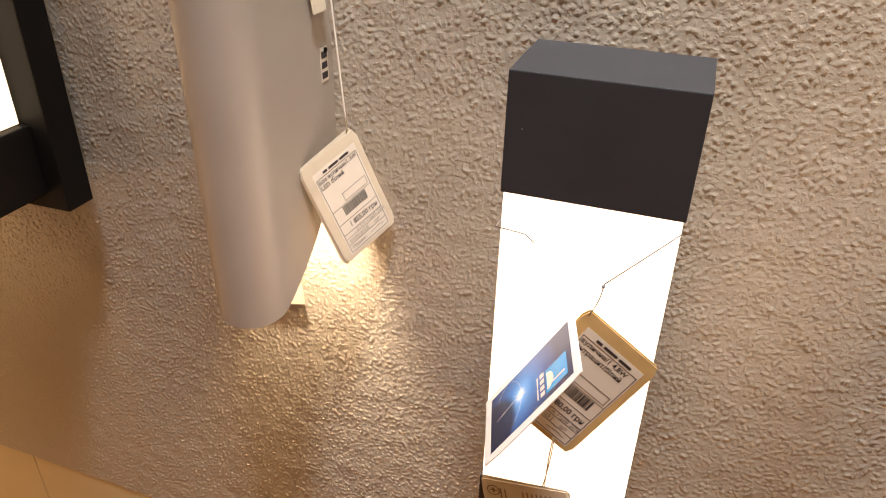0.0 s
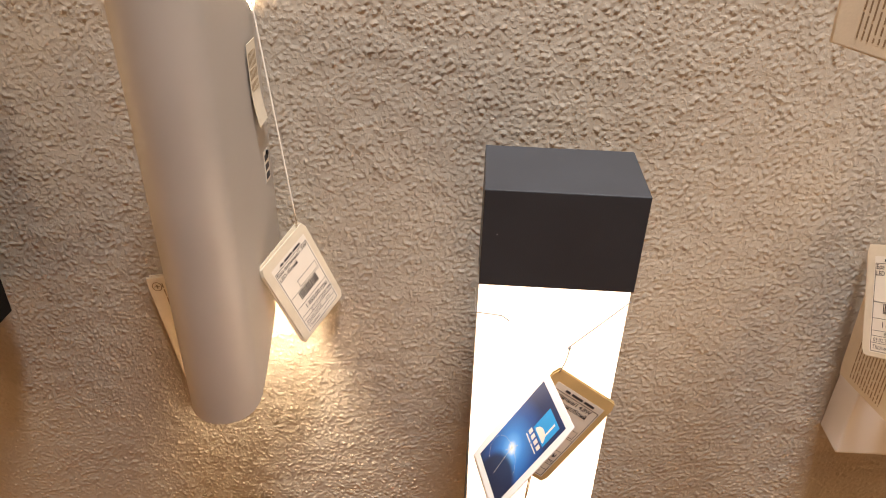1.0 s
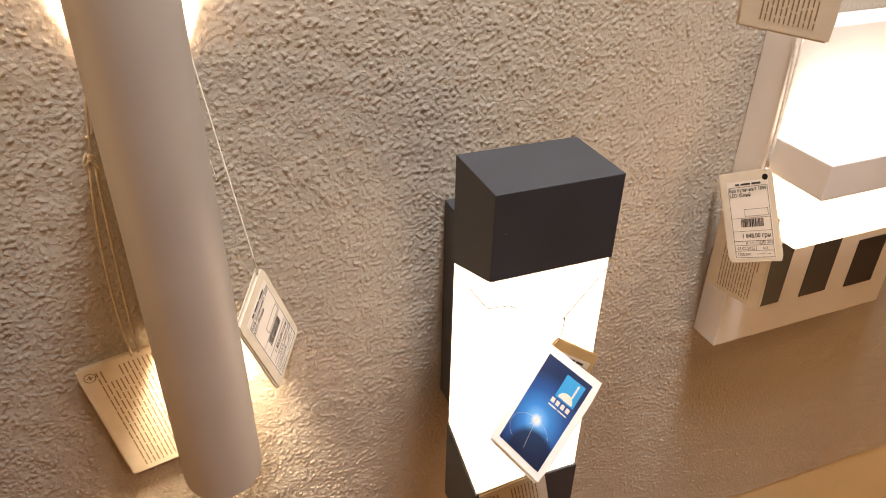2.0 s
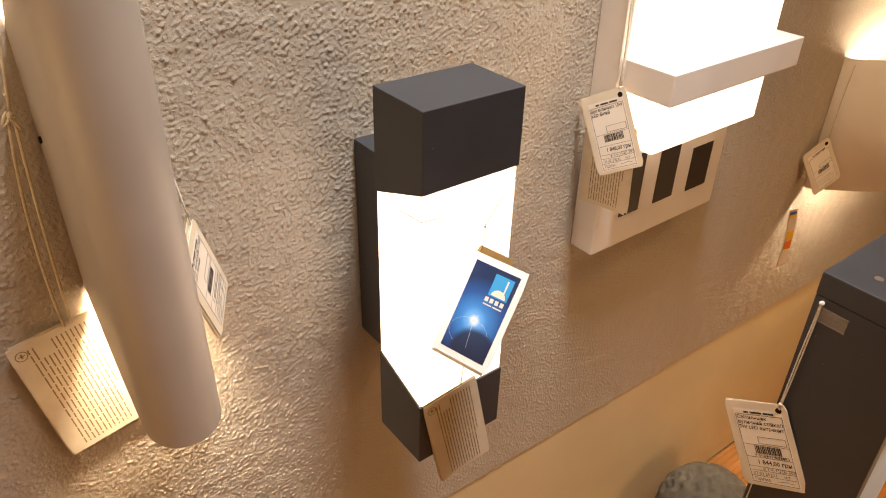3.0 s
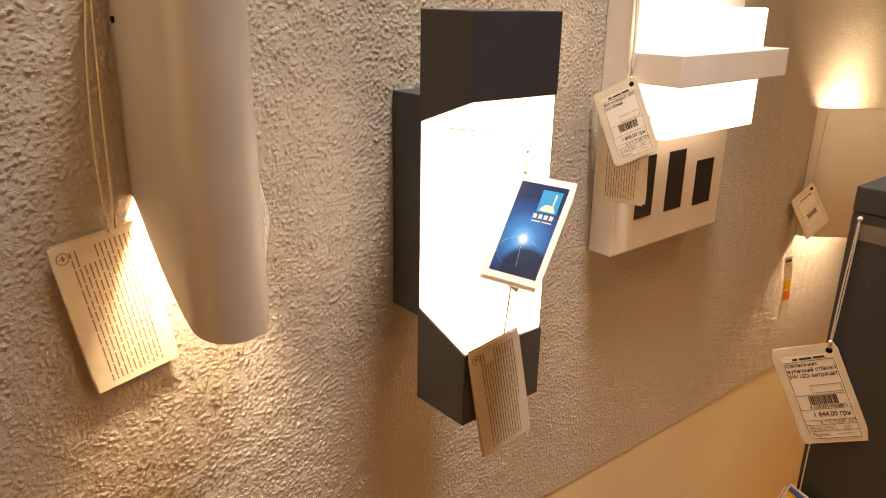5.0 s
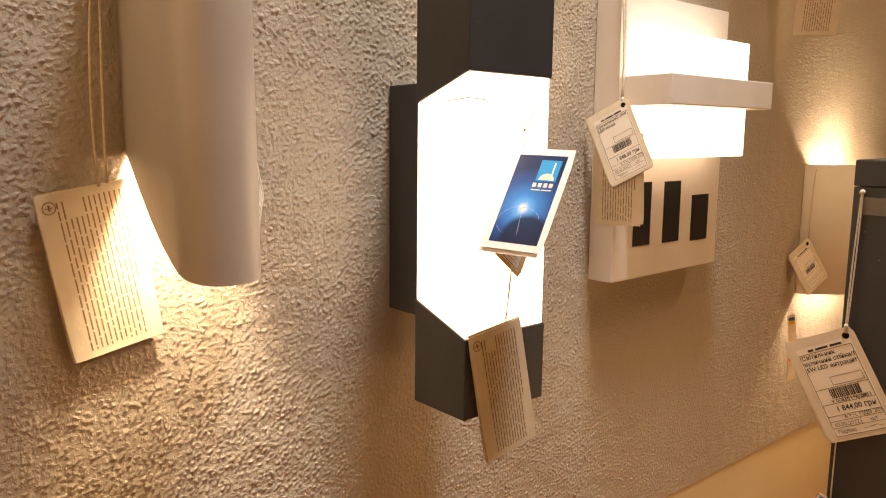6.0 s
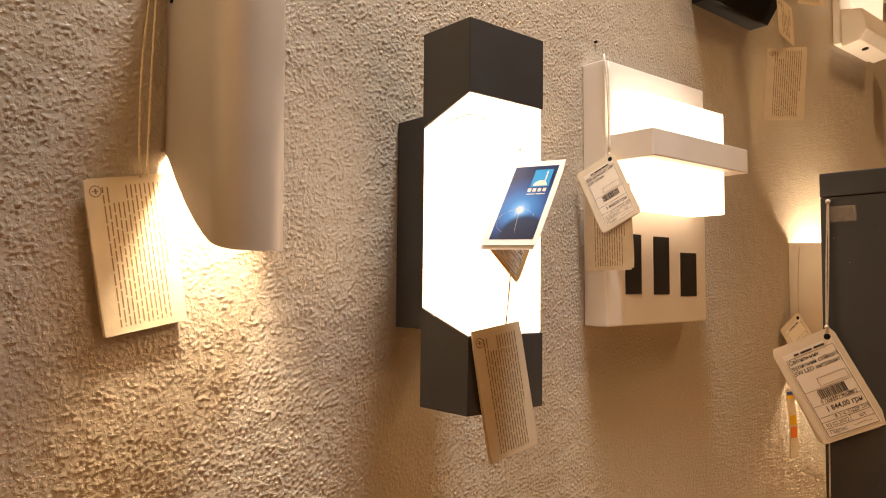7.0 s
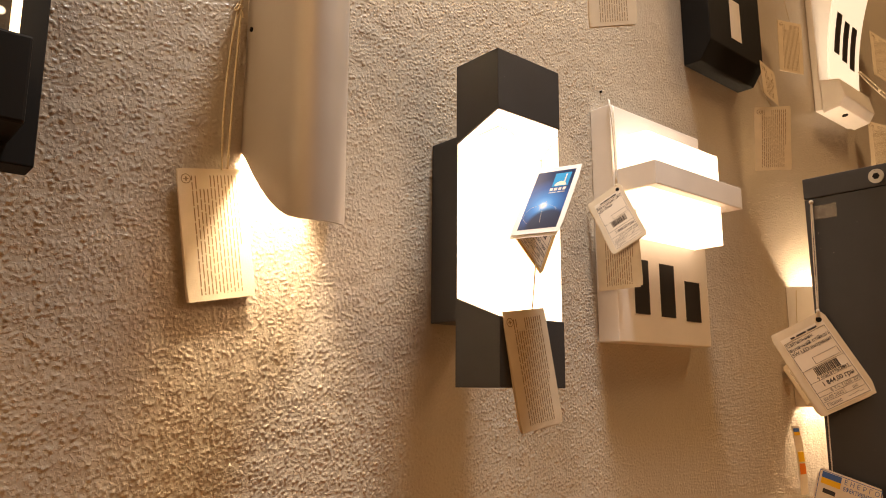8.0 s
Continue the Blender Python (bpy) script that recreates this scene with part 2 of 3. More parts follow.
def tube(points, r, bm=None, sides=6):
    """A round cord along a line of points."""
    bm = bm or bmesh.new()
    pts = [Vector(p) for p in points]
    rings = []
    for i, p in enumerate(pts):
        d = (pts[min(i + 1, len(pts) - 1)] - pts[max(i - 1, 0)]).normalized()
        u = d.cross(Vector((0.31, 0.9, 0.22))).normalized()
        w = d.cross(u)
        rings.append([bm.verts.new(p + r * (math.cos(k * 2 * math.pi / sides) * u + math.sin(k * 2 * math.pi / sides) * w)) for k in range(sides)])
    for a, b in zip(rings, rings[1:]):
        for k in range(sides):
            bm.faces.new((a[k], a[(k + 1) % sides], b[(k + 1) % sides], b[k]))
    bm.faces.new(rings[0][::-1])
    bm.faces.new(rings[-1])
    return bm


def sag(a, b, drop, n=10, side=(0, 0, 0)):
    a, b, side = Vector(a), Vector(b), Vector(side)
    return [a.lerp(b, i / n) + (Vector((0, 0, -drop)) + side) * 4 * (i / n) * (1 - i / n) for i in range(n + 1)]


def plane_pose(tl, tr, bl):
    """Pose, width, height and slant of a card by three of its corners; x along its top edge, z out of its face."""
    tl, tr, bl = Vector(tl), Vector(tr), Vector(bl)
    x = (tr - tl).normalized()
    z = x.cross(tl - bl).normalized()
    y = z.cross(x)
    w, h, k = (tr - tl).length, (tl - bl).dot(y), (tl - bl).dot(x)
    m = Matrix((x, y, z)).transposed().to_4x4()
    m.translation = tl + x * (w - k) / 2 - y * h / 2
    return m, w, h, k / h


def slanted(card, k):
    """Shears a card's sheets and print so that its corners fit the camera's view."""
    lean = Matrix.Identity(4)
    lean[0][1] = k
    for ob in card.children_recursive:
        m, up = ob.matrix_basis.copy(), ob.parent
        while up != card:
            m, up = up.matrix_basis @ m, up.parent
        ob.data.transform(m.inverted() @ lean @ m)
    return card


def thing(name, label, category, group="", at=None):
    ob = tagged(new(name), label, category, group)
    ob.empty_display_size = 0.02
    if at is not None:
        ob.matrix_world = at
    return ob


def sheet(w, h, t, curl=0.0, corner=0.004, z=0.0, n=10, twist=0.0):
    """A card with rounded corners, of a real thickness, a little curled along its height."""
    bm = bmesh.new()

    def z_at(u, v):
        return z + curl * (4 * (v / h) ** 2) + twist * (u / w) * (v / h)

    rows = []
    for j in range(n + 1):
        v = -h / 2 + h * j / n
        d = min(h / 2 - abs(v), corner)
        half = w / 2 - (corner - math.sqrt(max(0.0, corner ** 2 - (corner - d) ** 2)))
        rows.append([(half * k, v) for k in (-1, -0.5, 0, 0.5, 1)])
    top = [[bm.verts.new((u, v, z_at(u, v) + t / 2)) for u, v in r] for r in rows]
    low = [[bm.verts.new((u, v, z_at(u, v) - t / 2)) for u, v in r] for r in rows]
    for j in range(n):
        for i in range(4):
            bm.faces.new((top[j][i], top[j][i + 1], top[j + 1][i + 1], top[j + 1][i]))
            bm.faces.new((low[j][i], low[j + 1][i], low[j + 1][i + 1], low[j][i + 1]))
        bm.faces.new((top[j][0], top[j + 1][0], low[j + 1][0], low[j][0]))
        bm.faces.new((top[j][4], low[j][4], low[j + 1][4], top[j + 1][4]))
    for i in range(4):
        bm.faces.new((top[0][i + 1], top[0][i], low[0][i], low[0][i + 1]))
        bm.faces.new((top[n][i], top[n][i + 1], low[n][i + 1], low[n][i]))
    return bm


def bars(rects, z, bm=None):
    """Flat printed bars (x0, x1, y0, y1), a hair proud of the paper."""
    bm = bm or bmesh.new()
    for x0, x1, y0, y1 in rects:
        box(x0, x1, y0, y1, z, z + 0.00012, bm=bm)
    return bm


def outline(x0, x1, y0, y1, t):
    return [(x0, x1, y0, y0 + t), (x0, x1, y1 - t, y1), (x0, x0 + t, y0 + t, y1 - t), (x1 - t, x1, y0 + t, y1 - t)]


def written(name, text, size, x, y, z, mat, parent, bold=0.0, width=None, widest=None):
    """Lettering in the built-in font, as a mesh lying on a card."""
    cu = bpy.data.curves.new(name, "FONT")
    cu.body, cu.size, cu.offset, cu.resolution_u = text, size, bold, 2
    tmp = bpy.data.objects.new(name, cu)
    me = bpy.data.meshes.new_from_object(tmp)
    bpy.data.objects.remove(tmp)
    me.materials.clear()
    me.materials.append(mat)
    if widest and me.vertices:
        xs = [v.co.x for v in me.vertices]
        width = min(widest, max(xs) - min(xs))
    if width:
        xs = [v.co.x for v in me.vertices]
        k = width / max(1e-6, max(xs) - min(xs))
        for v in me.vertices:
            v.co.x *= k
    ob = new(name, me)
    ob.parent = parent
    ob.location = (x, y, z)
    return ob


# ---- structure ----
SEAM = lambda x: 0.519 - 0.033 * x
FLOOR, CEILING = 0.112, 3.0
L, R, BACK = -3.2, 4.2, -4.2

def crumbly(shape, step, rng):
    """Heights of rolled plaster on an even grid: crumbs and short broken ridges over slow lumps."""
    fz, fx = np.meshgrid(np.fft.fftfreq(shape[0], step), np.fft.fftfreq(shape[1], step), indexing="ij")

    def band(wave, spread, lean=1.0):
        f = np.hypot(fx * lean, fz / lean)
        keep = np.exp(-((f - 1 / wave) * wave / spread) ** 2)
        a = np.real(np.fft.ifft2(np.fft.fft2(rng.standard_normal(shape)) * keep))
        return a / a.std()

    def step_up(a, lo, hi):
        t = np.clip((a - lo) / (hi - lo), 0, 1)
        return t * t * (3 - 2 * t)

    crumbs = step_up(band(0.0047, 0.5) + 0.25 * band(0.012, 0.6), 0.3, 2.2)
    ridges = step_up(1 - np.abs(band(0.0095, 0.4)), 0.45, 1.0) * step_up(band(0.010, 0.5), 0.2, 1.2)
    lumps = band(0.035, 0.6)
    return RELIEF * (crumbs + 0.5 * ridges) + 0.00012 * lumps


def plaster_wall():
    """The display wall: a relief of crumbs where it is passed closely, plain beyond, on a solid core."""
    step = 0.0012
    xa, xb, z_near, z_top = -0.71, 1.40, 0.82, 1.10
    nx, nz = int((xb - xa) / step), int(z_top / step)
    h = crumbly((nz, nx), step, np.random.default_rng(11))
    cols = [i for i in range(nx) if xa + i * step < 0.54 or i % 2 == 0]
    rows = [j for j in range(nz) if j * step < z_near or j % 2 == 0]
    h = h[np.ix_(rows, cols)]
    x = np.concatenate([[L], xa + np.array(cols) * step, [R]])
    up = np.concatenate([np.array(rows) * step, [3.0]])
    h = np.pad(h, ((0, 1), (1, 1)), mode="constant", constant_values=0.0003)
    X = np.broadcast_to(x, (len(up), len(x)))
    Z = np.minimum(SEAM(X) + up[:, None], CEILING)
    co = np.stack([X, 0.0006 - h, Z], -1).reshape(-1, 3)
    idx = np.arange(len(up) * len(x)).reshape(len(up), len(x))
    quads = np.stack([idx[:-1, :-1], idx[:-1, 1:], idx[1:, 1:], idx[1:, :-1]], -1).reshape(-1, 4)
    core = np.array([(a, b, c) for b in (0.0012, 0.12) for a, c in ((L, SEAM(L)), (R, SEAM(R)), (R, CEILING), (L, CEILING))])
    n = len(co)
    solid = np.array([(0, 1, 2, 3), (7, 6, 5, 4), (0, 4, 5, 1), (1, 5, 6, 2), (2, 6, 7, 3), (3, 7, 4, 0)]) + n
    co, quads = np.concatenate([co, core]), np.concatenate([quads, solid])
    me = bpy.data.meshes.new("wall_display")
    me.vertices.add(len(co))
    me.vertices.foreach_set("co", co.astype(np.float32).ravel())
    me.loops.add(len(quads) * 4)
    me.loops.foreach_set("vertex_index", quads.astype(np.int32).ravel())
    me.polygons.add(len(quads))
    me.polygons.foreach_set("loop_start", np.arange(0, len(quads) * 4, 4, dtype=np.int32))
    smooth = np.ones(len(quads), dtype=bool)
    smooth[-6:] = False
    me.polygons.foreach_set("use_smooth", smooth)
    me.update(calc_edges=True)
    me.materials.append(PLASTER)
    return new("wall_display", me)


RELIEF = 0.00092
wall = plaster_wall()
tagged(wall, "beige rough rolled plaster display wall", "wall", kind="structure")
skirting = tagged(new("trim_lower_panelling"), "smooth cream painted panels along the wall's foot", "panelling", kind="structure")
joints = [L, -1.86, -0.66, 0.54 + 1.2, 2.94, R]
for a, b in zip(joints, joints[1:]):
    part("panel", prism([(a + 0.0008, FLOOR), (b - 0.0008, FLOOR), (b - 0.0008, SEAM(b)), (a + 0.0008, SEAM(a))], "y", 0.002, 0.12, 0.0006), CREAM, skirting)
for nm, b in (("wall_rear", (L, R, BACK - 0.12, BACK, 0, CEILING)), ("wall_west", (L - 0.12, L, BACK, 0.12, 0, CEILING)), ("wall_east", (R, R + 0.12, BACK, 0.12, 0, CEILING))):
    tagged(part(nm, box(*b), ROOM), "plain painted showroom wall", "wall", kind="structure")
tagged(part("ceiling", box(L - 0.12, R + 0.12, BACK - 0.12, 0.12, CEILING, CEILING + 0.1), ROOM), "plain painted showroom ceiling", "ceiling", kind="structure")
tagged(part("floor", box(L - 0.12, R + 0.12, BACK - 0.12, 0.12, -0.1, FLOOR - 0.03), ROOM), "plain floor under the boards", "floor", kind="structure")


# ---- lamps ----
def box_lamp():
    """The dark box lamp: two caps with slanting mouths, an opal body between, a flat box behind it on the wall."""
    lamp = thing("wall_lamp", "anthracite box wall lamp with a glowing white opal body", "wall lamp")
    x0, x1, f, k = -0.064, 0.0275, -0.122, -0.0605
    zt, zb = 1.1165, 0.7845
    part("top_cap", prism([(f, 1.0535), (f, zt), (k, zt), (k, 1.0315)], "x", x0, x1, 0.0007), ANTHRACITE, lamp, "anthracite metal cap")
    part("bottom_cap", prism([(f, zb), (f, 0.8495), (k, 0.8715), (k, zb)], "x", x0, x1, 0.0007), ANTHRACITE, lamp, "anthracite metal cap")
    part("diffuser", prism([(f + 0.0012, 0.8495), (f + 0.0012, 1.0535), (k, 1.0315), (k, 0.8715)], "x", x0 + 0.0012, x1 - 0.0012, 0.0015), DIFFUSER, lamp, "glowing white opal body")
    part("back_plate", box(x0 + 0.004, x1 - 0.004, k, k + 0.003, 0.80, 1.10), ANTHRACITE, lamp)
    part("wall_box", box(-0.046, 0.0095, k + 0.003, 0.0, 0.851, 1.049, 0.0012), ANTHRACITE, lamp)
    lean = Matrix.Translation((-0.018, 0, 0.95)) @ Matrix.Rotation(radians(0.6), 4, "Y") @ Matrix.Translation((0.018, 0, -0.95))
    lamp.matrix_world = lean
    return lamp


box_lamp()


def tube_lamp():
    """A silver tube with obliquely cut ends that throws light up and down the wall."""
    lamp = thing("wall_lamp", "silver grey aluminium tube wall lamp with cut lit ends", "wall lamp")
    cx, cy, r = -0.2438, -0.0848, 0.0262
    back = r
    n = 28
    nose = [(cx + r * math.cos(math.pi * i / n), cy - r * math.sin(math.pi * i / n)) for i in range(n + 1)]
    flank = [-0.003 * k for k in (-1, 3, 8, 14, 20, 25)]
    profile = [(cx + r, y) for y in flank] + nose + [(cx - r, y) for y in flank[::-1]]
    depth = -(cy - r)

    def z_low(y):
        s = min(1.0, max(0.0, -y / depth))
        return 0.9155 + 0.0815 * (1 - s) ** 1.7

    def z_high(y):
        return 2 * 1.0855 - z_low(y)

    bm = bmesh.new()
    shell = 0.0022
    mid = Vector((cx, cy))

    def inner(p):
        v = (mid if p[1] < cy else Vector((cx, p[1]))) - Vector(p)
        return Vector(p) + v.normalized() * shell

    levels = 14
    rings = {}
    for side, pts in (("out", [Vector(p) for p in profile]), ("in", [inner(p) for p in profile])):
        rings[side] = [[bm.verts.new((p.x, p.y, z_low(p.y) + (z_high(p.y) - z_low(p.y)) * j / levels)) for p in pts] for j in range(levels + 1)]
    m = len(profile)
    for side in rings:
        for a, b in zip(rings[side], rings[side][1:]):
            for i in range(m - 1):
                bm.faces.new((a[i], a[i + 1], b[i + 1], b[i]))
    for j in (0, levels):
        a, b = rings["out"][j], rings["in"][j]
        for i in range(m - 1):
            bm.faces.new((a[i], a[i + 1], b[i + 1], b[i]))
    for i in (0, m - 1):
        for j in range(levels):
            bm.faces.new((rings["out"][j][i], rings["in"][j][i], rings["in"][j + 1][i], rings["out"][j + 1][i]))
    bmesh.ops.recalc_face_normals(bm, faces=bm.faces)
    ob = part("tube", bm, SILVER, lamp, smooth=True)
    mod = ob.modifiers.new("edges", "EDGE_SPLIT")
    mod.split_angle = radians(40)
    part("mount", box(cx - 0.023, cx + 0.023, -0.006, 0.0, 1.005, 1.168), SILVER, lamp)
    part("divider", box(cx - 0.0225, cx + 0.0225, -0.095, -0.007, 1.048, 1.124), SILVER, lamp)
    for z, s in ((1.0465, -1), (1.1255, 1)):
        part("led", disc(0.016, 0.002, Matrix.Translation((cx, -0.055, z)), 20), LED, lamp, "glowing warm led disc")
    part("screw", disc(0.0022, 0.002, Matrix.Translation((cx - back - 0.0005, -0.010, 1.110)) @ Matrix.Rotation(radians(90), 4, "Y"), 10), BLACK, lamp)
    part("screw", disc(0.0018, 0.002, Matrix.Translation((cx + back + 0.0005, -0.010, 1.083)) @ Matrix.Rotation(radians(90), 4, "Y"), 10), BLACK, lamp)
    for z, s in ((1.044, -1), (1.128, 1)):
        area_lamp("tube_light", (cx, -0.040, z + s * 0.022), (cx, -0.032, z + s * 0.122), 0.022, 2.2 if s < 0 else 5.2, TUBE_WARM)
    # small data label on the flank
    lab = part("data_label", box(cx + back, cx + back + 0.0004, -0.0165, -0.0065, 1.062, 1.085), LABEL, lamp, "small printed data label")
    bm = bmesh.new()
    for i in range(3):
        box(cx + back + 0.0004, cx + back + 0.0006, -0.0155, -0.0078, 1.064 + i * 0.007, 1.0685 + i * 0.007, bm=bm)
    part("print", bm, INK, lab)
    # curled paper strip stuck on the flank
    bm = bmesh.new()
    rows = []
    for i in range(11):
        v = i / 10
        out = 0.0012 + 0.010 * max(0.0, v - 0.55) ** 1.5
        rows.append([bm.verts.new((cx + r + 0.0004 + out, -0.030 + 0.018 * k, 1.165 - 0.055 * v)) for k in (0, 1)])
    for a, b in zip(rows, rows[1:]):
        bm.faces.new((a[0], a[1], b[1], b[0]))
    ob = part("paper_strip", bm, CARD, lamp, "curled printed paper strip")
    mod = ob.modifiers.new("thickness", "SOLIDIFY")
    mod.thickness = 0.0003
    bm = bmesh.new()
    for i in range(6):
        for a, b in ((0.0, 0.010), (0.0115, 0.018), (0.020, 0.026)):
            box(cx + r + 0.0019, cx + r + 0.0021, -0.0285 + 0.0026 * i, -0.0275 + 0.0026 * i, 1.159 - b, 1.159 - a, bm=bm)
    part("print", bm, BROWN_INK, ob)
    return lamp


tube_lamp()


def number_lamp():
    """White house-number lamp: a flat box, an opal body wrapped by a white shelf, dark numerals below."""
    lamp = thing("house_number_lamp", "white house number lamp with glowing opal body and dark numerals", "wall lamp")
    part("body", box(0.2405, 0.4655, -0.033, 0.0, 0.8415, 1.1625, 0.0015), WHITE, lamp)
    part("diffuser", box(0.253, 0.4335, -0.080, -0.033, 0.983, 1.1165, 0.002), DIFFUSER_WARM, lamp, "glowing white opal body")
    part("shelf", box(0.2475, 0.4685, -0.0945, -0.033, 1.0395, 1.0715, 0.0012), WHITE, lamp, "white metal shelf round the opal body")
    for x0, x1, z0, z1 in ((0.272, 0.318, 0.880, 0.954), (0.332, 0.381, 0.879, 0.953), (0.394, 0.448, 0.876, 0.934)):
        w = (x1 - x0) * 0.36
        part("numeral", box((x0 + x1) / 2 - w, (x0 + x1) / 2 + w, -0.0338, -0.033, z0, z1), NUMERAL, lamp, "dark numeral as a plain bar")
    return lamp


number_lamp()


def updown_lamp():
    """White curved shade on the wall, open above and below."""
    lamp = thing("wall_lamp", "white curved up and down wall lamp, lit above and below", "wall lamp")
    cx, w, d, z0, z1 = 0.978, 0.180, 0.100, 0.748, 0.962
    bm = bmesh.new()
    pts = []
    for i in range(25):
        u = -1 + i / 12
        pts.append((cx + w * u, -0.010 - d * (1 - u * u)))
    pts = [(cx - w, 0.0)] + pts + [(cx + w, 0.0)]
    ring = {}
    for key, k in (("o", 1.0), ("i", 0.97)):
        for z in (z0, z1):
            ring[key, z] = [bm.verts.new((cx + (x - cx) * k, y * k, z)) for x, y in pts]
    for i in range(len(pts) - 1):
        for q in (((("o", z0), ("o", z1))), ((("i", z1), ("i", z0))), ((("o", z1), ("i", z1))), ((("i", z0), ("o", z0)))):
            a, b = ring[q[0]], ring[q[1]]
            bm.faces.new((a[i], a[i + 1], b[i + 1], b[i]))
    bmesh.ops.recalc_face_normals(bm, faces=bm.faces)
    part("shade", bm, WHITE, lamp, smooth=True)
    part("mount", box(cx - 0.10, cx + 0.06, -0.02, 0.0, 0.80, 0.92, 0.002), WHITE, lamp)
    part("led_body", box(cx - 0.09, cx + 0.03, -0.055, -0.02, 0.835, 0.885), WHITE, lamp)
    for z, s in ((0.828, -1), (0.892, 1)):
        part("led", box(cx - 0.085, cx + 0.025, -0.05, -0.025, z - 0.001, z + 0.001), LED, lamp, "glowing warm led strip")
        area_lamp("shade_light", (cx - 0.092, -0.030, z + s * 0.006), (cx - 0.086, -0.028, z + s * 0.2), 0.03, 3.0, TUBE_WARM)
    return lamp


updown_lamp()


def dark_number_lamp():
    lamp = thing("house_number_lamp", "black faceted house number lamp with a pale numeral, unlit", "wall lamp")
    side = [(0.0, 1.304), (-0.030, 1.304), (-0.050, 1.335), (-0.050, 1.54), (0.0, 1.56)]
    part("body", prism(side, "x", 0.495, 0.672, 0.002), BLACK, lamp)
    part("numeral", box(0.564, 0.598, -0.0506, -0.050, 1.358, 1.43), NUMERAL_WHITE, lamp, "pale numeral as a plain bar")
    part("cover", box(0.50, 0.667, -0.003, 0.0, 1.545, 1.60), BLACK, lamp)
    return lamp


dark_number_lamp()


def curved_number_lamp():
    lamp = thing("house_number_lamp", "white house number lamp with a lit curved front panel", "wall lamp")
    x0, x1 = 1.005, 1.175
    part("wall_plate", box(x0, x1, -0.014, 0.0, 1.352, 1.78, 0.003), WHITE, lamp)
    side = [(-0.014, 1.345), (-0.048, 1.352), (-0.060, 1.372), (-0.052, 1.412), (-0.014, 1.420)]
    part("foot", prism(side, "x", x0 + 0.004, x1 - 0.004, 0.003), WHITE, lamp)
    # no opening in the foot: the hole's shade is a black disc
    part("screw_hole", disc(0.006, 0.004, Matrix.Translation((1.065, -0.036, 1.3495)) @ Matrix.Rotation(radians(-12), 4, "X"), 14), BLACK, lamp)

    def front(v):
        return -0.034 - 0.095 * v * v, 1.412 + 0.36 * v

    def strip(xa, xb, va, vb, t, off, n=16):
        bm = bmesh.new()
        rows = []
        for i in range(n + 1):
            y, z = front(va + (vb - va) * i / n)
            rows.append([bm.verts.new((x, y + o, z)) for x, o in ((xa, off), (xb, off), (xb, off + t), (xa, off + t))])
        for a, b in zip(rows, rows[1:]):
            for q in range(4):
                bm.faces.new((a[q], a[(q + 1) % 4], b[(q + 1) % 4], b[q]))
        bm.faces.new(rows[0])
        bm.faces.new(rows[-1][::-1])
        bmesh.ops.recalc_face_normals(bm, faces=bm.faces)
        return bm

    panel = part("panel", strip(x0 + 0.006, x1 - 0.006, 0.0, 1.0, 0.004, 0.0), PANEL_LIT, lamp, "lit white curved panel")
    for xa, va, vb in ((1.036, 0.20, 0.44), (1.078, 0.18, 0.42), (1.118, 0.16, 0.42)):
        part("numeral", strip(xa, xa + 0.026, va, vb, 0.0008, -0.0009, 6), NUMERAL, panel, "dark numeral as a plain bar")
    return lamp


curved_number_lamp()


def bubble_lamp():
    lamp = thing("wall_lamp", "black wall lamp with a lit bubble glass block", "wall lamp")
    part("wall_plate", box(-0.605, -0.442, -0.045, -0.018, 0.936, 1.42, 0.001), BLACK, lamp)
    part("spacer", box(-0.57, -0.475, -0.018, 0.0, 1.05, 1.30), BLACK, lamp)
    part("base", box(-0.596, -0.459, -0.096, -0.045, 0.950, 1.009, 0.002), BLACK, lamp)
    part("glass", box(-0.585, -0.4715, -0.088, -0.047, 1.009, 1.36, 0.003), BUBBLES, lamp, "clear glass block full of bubbles")
    part("lit_edge", box(-0.4712, -0.466, -0.087, -0.048, 1.010, 1.358, 0.0006), EDGE_LIT, lamp, "brightly lit edge of the glass block")
    part("cap", box(-0.596, -0.459, -0.096, -0.045, 1.36, 1.41, 0.002), BLACK, lamp)
    return lamp


bubble_lamp()


def post_lamp():
    """Anthracite bollard, taller than the shot shows."""
    post = thing("bollard_lamp", "anthracite bollard lamp with a silver pole on the boards", "bollard lamp")
    part("front_plate", box(0.1875, 0.199, -0.382, -0.2985, FLOOR + 0.012, 0.968, 0.0012), ANTHRACITE, post)
    part("head", box(0.1992, 0.285, -0.3818, -0.2987, 0.8725, 0.968, 0.0012), ANTHRACITE, post)
    part("pole", disc(0.023, 0.8725 - FLOOR - 0.012, Matrix.Translation((0.243, -0.3615, (0.8725 + FLOOR + 0.012) / 2)), 32), SILVER, post, "silver pole behind the plate", smooth=True)
    part("cap", box(0.1872, 0.2855, -0.3823, -0.2982, 0.9685, 0.989, 0.0012), ANTHRACITE, post)
    part("base_plate", box(0.170, 0.302, -0.40, -0.281, FLOOR, FLOOR + 0.012, 0.002), ANTHRACITE, post)
    ey = Matrix.Translation((0.1872, -0.3655, 0.978)) @ Matrix.Rotation(radians(90), 4, "Y")
    eyelet = part("screw", disc(0.0068, 0.003, ey, 24, 0.006), STEEL, post, "steel recessed screw")
    # recess of the screw head put in as a proud black disc
    part("socket", disc(0.0032, 0.0034, ey, 6), BLACK, eyelet)
    top = Matrix.Translation((0.211, -0.329, 0.9892))
    part("screw", disc(0.0035, 0.0012, top, 14), STEEL, post)
    return post


